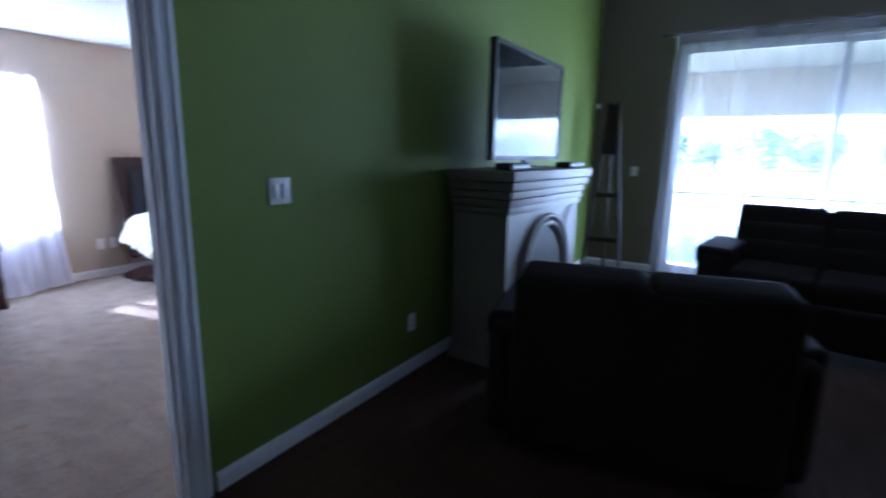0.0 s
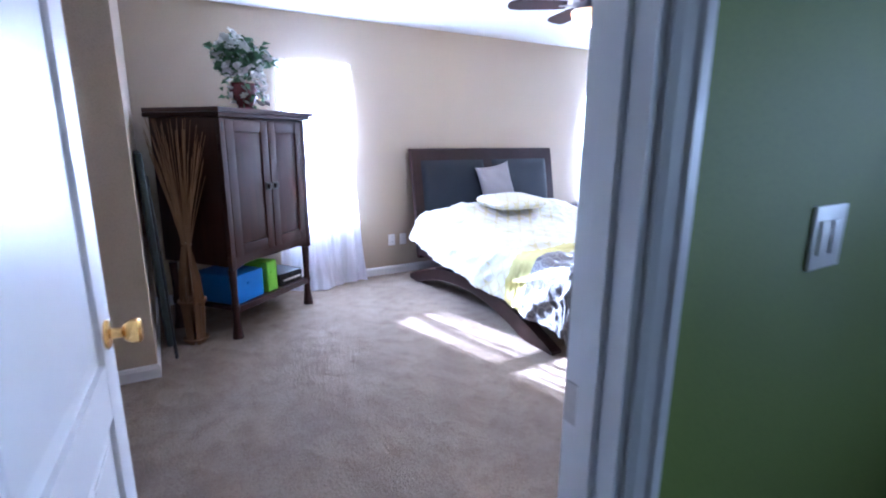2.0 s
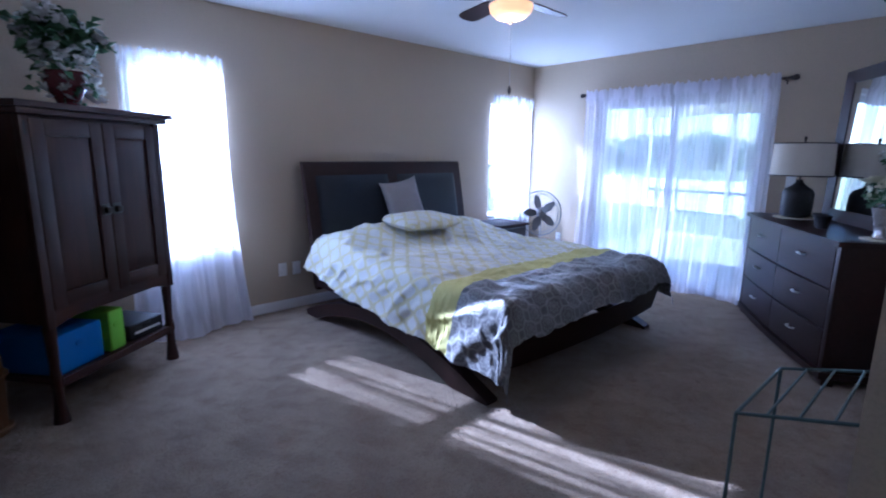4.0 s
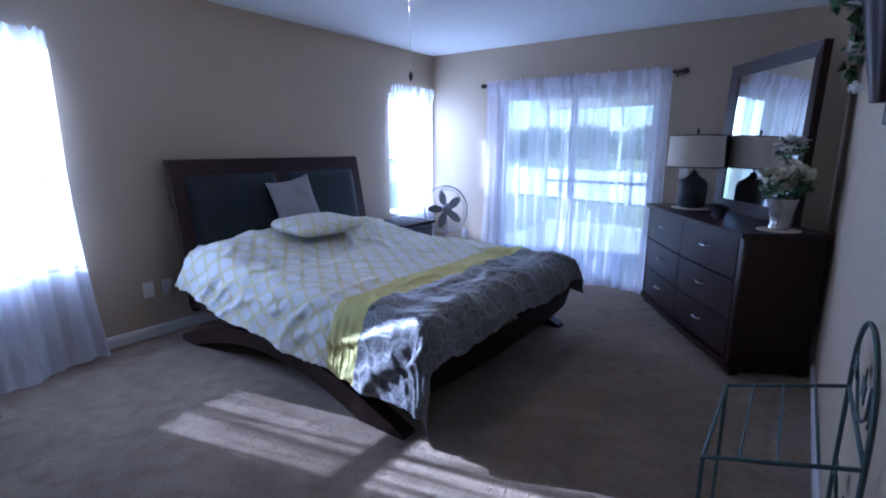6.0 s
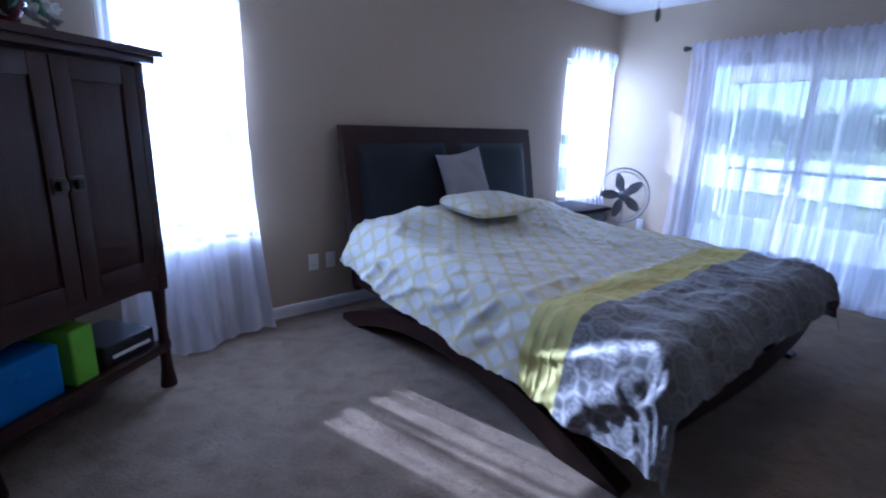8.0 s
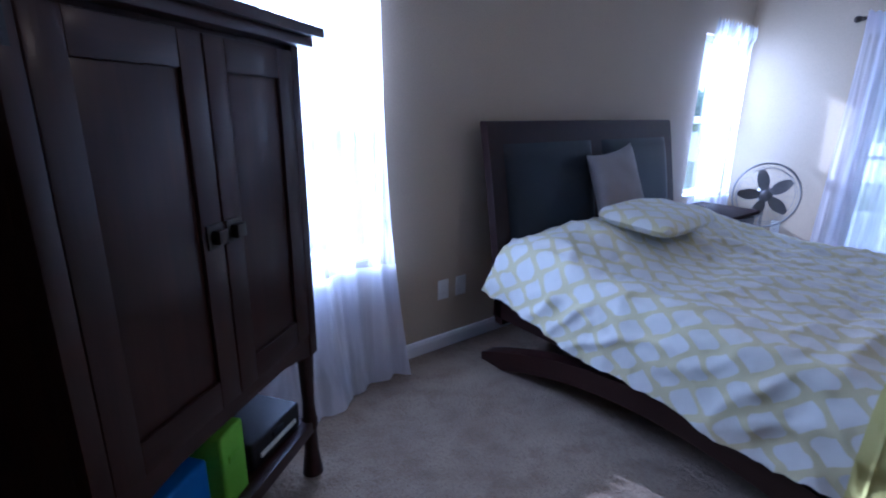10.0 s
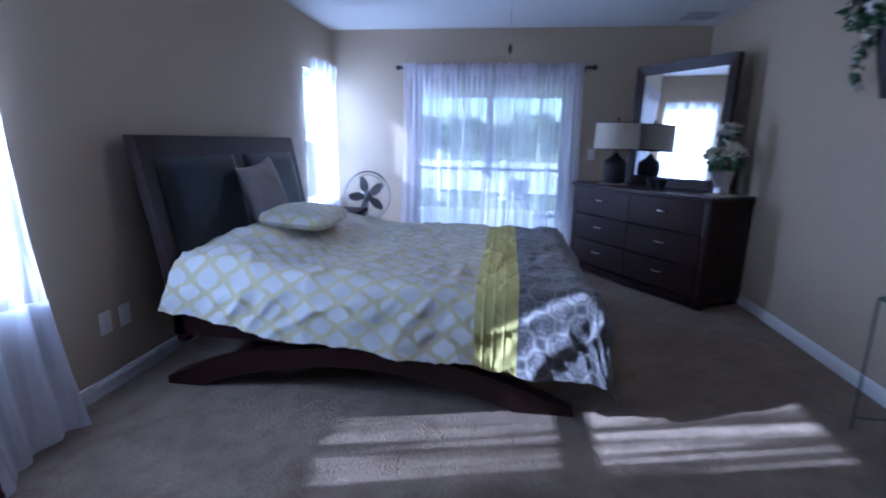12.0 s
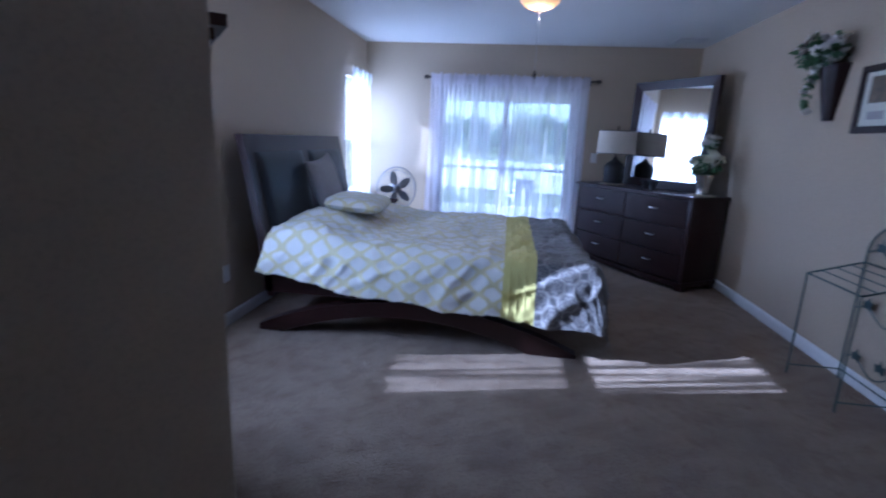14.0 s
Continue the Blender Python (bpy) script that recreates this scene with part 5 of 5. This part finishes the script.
for k, (r, d) in enumerate(((0.335, 0.02), (0.39, 0.032))):
    pts = [(0.59 - r * math.cos(math.pi * j / 20), -d / 2, 0.62 + r * math.sin(math.pi * j / 20)) for j in range(21)]
    part("arch_moulding", tube(bmesh.new(), [(0.59 - r, -d / 2, 0.03), *pts, (0.59 + r, -d / 2, 0.03)], 0.018, 8), STONE, fp)
for k, (o, z0, z1) in enumerate(((0.012, 1.06, 1.11), (0.026, 1.11, 1.16), (0.04, 1.165, 1.215), (0.058, 1.22, 1.275), (0.08, 1.28, 1.345))):
    part("cornice_step", boxed((-o, -o, z0), (FL + o, 0.43, z1), 0.008), STONE, fp)
part("plinth_board", boxed((-0.015, -0.015, 0.0), (0.22, 0.43, 0.10), 0.004), STONE, fp)
part("plinth_board", boxed((0.96, -0.015, 0.0), (FL + 0.015, 0.43, 0.10), 0.004), STONE, fp)
part("firebox", boxed((0.05, 0.36, 0.0), (FL - 0.05, 0.40, 1.10), 0), BLACK, fp, "dark firebox back")


def on_mantel(x, y, z=1.346, rz=0):
    return fp.matrix_basis @ pose(x, y, z, 0, 0, rz)


tv = thing("television", "flat black television standing on the mantel", "television", on_mantel(0.60, 0.16, 1.346, 4))
part("bezel", cells(1, (-0.62, 0, 0.06), (0.62, 0.045, 0.80), [(-0.595, 0.595, 0.09, 0.775)]), BLACK, tv, smooth=False)
part("screen", boxed((-0.596, 0.008, 0.088), (0.596, 0.03, 0.777), 0), SCREEN, tv, "dark glossy screen", smooth=False)
part("stand_neck", boxed((-0.06, 0.02, 0.01), (0.06, 0.05, 0.08), 0.004), BLACK, tv)
part("stand_base", boxed((-0.24, -0.08, 0.0), (0.24, 0.14, 0.014), 0.006), BLACK, tv)
for x, w in ((0.10, 0.26), (1.05, 0.30)):
    g = thing("media_player", "low black media box on the mantel", "media box", on_mantel(x, 0.03, 1.346))
    part("case", boxed((-w / 2, -0.06, 0.004), (w / 2, 0.06, 0.045), 0.005), BLACK, g)
    part("front_strip", boxed((-w / 2 + 0.03, -0.0625, 0.018), (w / 2 - 0.03, -0.0602, 0.028), 0), GREYPL, g, smooth=False)

easel = thing("easel_stand", "tall dark wooden A-frame stand beside the fireplace", "easel", pose(4.62, 5.25, 0, 0, 0, 10))
for x in (-0.22, 0.22):
    part("leg", tube(bmesh.new(), [(x, -0.12, 0), (x * 0.2, 0.0, 2.05)], 0.022, 6), ESPRESSO_Z, easel)
part("back_leg", tube(bmesh.new(), [(0, 0.38, 0), (0, 0.02, 1.95)], 0.018, 6), ESPRESSO_Z, easel)
for z, w in ((0.42, 0.20), (0.95, 0.14), (1.5, 0.09)):
    part("crossbar", boxed((-w, -0.10 + 0.05 * z, z), (w, -0.07 + 0.05 * z, z + 0.06), 0.004), ESPRESSO_Z, easel)
part("panel", boxed((-0.075, -0.03, 1.45), (0.075, 0.0, 2.02), 0.008), ESPRESSO_Z, easel)


def cushion(w, d, h, puff=0.04, n=14):
    """An overstuffed cushion with rounded edges, standing on z = 0."""
    bm = bmesh.new()
    box(bm, (-w / 2, -d / 2, 0), (w / 2, d / 2, h), min(w, d, h) * 0.32, 4)
    for v in bm.verts:
        v.co += 0.012 * Vector((noise.noise(v.co * 4), noise.noise(v.co * 4 + Vector((3, 0, 0))), noise.noise(v.co * 4 + Vector((0, 5, 0)))))
    return bm


def sofa(name, label, m, seats, wide):
    s = thing(name, label, "sofa", m)
    total = seats * wide
    part("base", boxed((-total / 2 - 0.02, -0.40, 0.06), (total / 2 + 0.02, 0.40, 0.34), 0.05, 3), SOFA, s)
    for x in (-total / 2 - 0.04, total / 2 + 0.04):
        part("arm", cushion(0.26, 0.82, 0.58), SOFA, s, at=Matrix.Translation((x, -0.07, 0.04)))
        part("arm_pad", cushion(0.29, 0.72, 0.14), SOFA, s, at=Matrix.Translation((x, -0.10, 0.52)))
    for k in range(seats):
        x = -total / 2 + wide * (k + 0.5)
        part("seat_cushion", cushion(wide * 0.99, 0.68, 0.20), SOFA, s, at=Matrix.Translation((x, -0.10, 0.31)))
        part("footrest", cushion(wide * 0.98, 0.12, 0.30), SOFA, s, at=Matrix.Translation((x, -0.44, 0.06)))
        for z, h, y in ((0.44, 0.24, 0.24), (0.60, 0.22, 0.29), (0.74, 0.20, 0.33)):
            part("back_cushion", cushion(wide * 1.03, 0.24, h), SOFA, s, at=Matrix.Translation((x, y, z)) @ Matrix.Rotation(radians(-10), 4, "X"))
    part("back_shell", boxed((-total / 2 - 0.02, 0.36, 0.08), (total / 2 + 0.02, 0.46, 0.90), 0.045, 3), SOFA, s, at=Matrix.Translation((0, 0.02, 0)))
    return s


sofa("recliner_sofa", "dark brown reclining loveseat seen from behind", pose(5.66, 1.86, 0, 0, 0, 180 + 13), 2, 0.56)
sofa("recliner_sofa", "dark brown reclining sofa before the glass doors", pose(6.95, 4.10, 0, 0, 0, -8) @ Matrix.Diagonal((1, 1, 1.1, 1)), 3, 0.66)

# ---- outside: lanai, lawn, fence, trees ----
ground = structure("ground", boxed((-260, LFAR + 0.16, -0.4), (260, 420, -0.17), 0), GROUND, "pale sunlit lawn behind the house", "lawn")
structure("ground_west", boxed((-260, -260, -0.4), (-0.16, LFAR + 0.158, -0.17), 0), GROUND, "lawn beside the house", "lawn")
for tag, x0, x1, y0 in (("west", -0.14, 4.22, FAR + 0.16), ("east", 4.222, 9.8, LFAR + 0.16)):
    structure("pavement_" + tag, boxed((x0, y0, -0.168), (x1, 9.3, -0.04), 0), CONCRETE, "grey concrete lanai slab", "patio")
    structure("lanai_ceiling_" + tag, boxed((x0 - 0.3 * (tag == "west"), y0, 2.86), (x1 + 0.4 * (tag == "east"), 9.45, 2.98), 0), STUCCO, "pale stucco lanai ceiling", "ceiling")
structure("house_corner", boxed((4.10, FAR + 0.16, -0.17), (4.22, LFAR + 0.15, 2.86), 0), STUCCO, "pale stucco house corner on the lanai", "wall")
structure("lanai_beam", boxed((-0.4, 9.15, 2.12), (10.2, 9.40, 2.86), 0.01), STUCCO, "pale beam at the edge of the lanai roof", "beam")
structure("lanai_wall", boxed((-0.4, FAR + 0.16, -0.17), (-0.2, 6.6, 2.86), 0.01), STUCCO, "short pale stucco side wall of the lanai", "wall")
cage = thing("screen_frame", "white aluminium screen frame round the lanai", "screen enclosure", Matrix.Translation((0, 9.27, -0.04)))
for x in (-0.25, 1.15, 2.6, 4.3, 6.0, 7.7, 9.4):
    part("post", boxed((x - 0.025, -0.025, 0), (x + 0.025, 0.025, 2.158), 0.003), VINYL, cage, smooth=False)
# this rail is darker than the white posts and bottom rail
part("chair_rail", boxed((-0.25, -0.02, 0.80), (9.4, 0.02, 0.85), 0.003), PEWTER, cage, "grey aluminium rail", smooth=False)
part("bottom_rail", boxed((-0.25, -0.02, 0.0), (9.4, 0.02, 0.05), 0.003), VINYL, cage, smooth=False)
fence = thing("vinyl_fence", "white vinyl fence at the end of the lawn", "fence", pose(0, 14.2, -0.17, 0, 0, -13))
for k in range(22):
    x = -16 + 2.0 * k
    part("fence_post", boxed((x - 0.06, -0.06, 0), (x + 0.06, 0.06, 1.0), 0.008), VINYL, fence, smooth=False)
    if k < 21:
        part("fence_panel", boxed((x + 0.06, -0.02, 0.06), (x + 1.94, 0.02, 0.93), 0.006), VINYL, fence, smooth=False)
LAWNCHAIR = thing("patio_chair", "white patio chair standing on the lanai", "chair", pose(2.15, 8.75, -0.04, 0, 0, 200) @ Matrix.Diagonal((0.85, 0.85, 0.8, 1)))
part("seat", boxed((-0.24, -0.24, 0.40), (0.24, 0.24, 0.43), 0.01), PLASTIC, LAWNCHAIR)
part("backrest", boxed((-0.24, 0.21, 0.43), (0.24, 0.24, 0.86), 0.01), PLASTIC, LAWNCHAIR)
for x in (-0.22, 0.22):
    for y in (-0.22, 0.22):
        part("leg", tube(bmesh.new(), [(x, y, 0), (x, y, 0.41)], 0.014, 8), PLASTIC, LAWNCHAIR)


def tree(name, x, y, high, wide, seed):
    t = thing(name, "leafy green tree beyond the fence", "tree", Matrix.Translation((x, y, -0.17)), "trees behind the fence")
    rnd = random.Random(seed)
    bark = bpy.data.materials.get("grey_bark") or surface("grey_bark", (0.12, 0.09, 0.06), (0.18, 0.14, 0.10), 0.9, 6, 30, 0.6, 0.01)
    part("trunk", tube(bmesh.new(), [(0, 0, 0), (0.1, 0.05, high * 0.3), (0.05, 0.1, high * 0.6)], 0.16, 8, 0.5), bark, t)
    bm = bmesh.new()
    for k in range(5):
        a = rnd.uniform(0, 6.28)
        tube(bm, [(0.06, 0.06, high * 0.35), (wide * 0.3 * math.cos(a), wide * 0.3 * math.sin(a), high * 0.6), (wide * 0.5 * math.cos(a), wide * 0.5 * math.sin(a), high * 0.8)], 0.06, 6, 0.3)
    part("limbs", bm, bark, t)
    bm = bmesh.new()
    for k in range(16):
        c = Vector((rnd.uniform(-1, 1) * wide * 0.5, rnd.uniform(-1, 1) * wide * 0.4, high * rnd.uniform(0.25, 0.88)))
        r = wide * rnd.uniform(0.18, 0.32)
        for _ in range(150):
            d = Vector((rnd.gauss(0, 1), rnd.gauss(0, 1), rnd.gauss(0, 1))).normalized() * r * rnd.uniform(0.5, 1.1)
            m = Matrix.Translation(c + d) @ Euler((rnd.uniform(0, 6), rnd.uniform(0, 6), rnd.uniform(0, 6))).to_matrix().to_4x4()
            L = 0.22 * rnd.uniform(0.7, 1.4)
            v = [bm.verts.new(m @ Vector(q)) for q in ((0, -L, 0), (0.5 * L, 0, 0.1 * L), (0, L, 0), (-0.5 * L, 0, 0.1 * L))]
            bm.faces.new(v)
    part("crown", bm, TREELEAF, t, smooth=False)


for k in range(20):
    r = random.Random(100 + k)
    tree("tree", -42 + 4.3 * k + r.uniform(-1, 1), 68 + r.uniform(-5, 9), r.uniform(3.3, 5.0), r.uniform(4.5, 6.5), 200 + k)
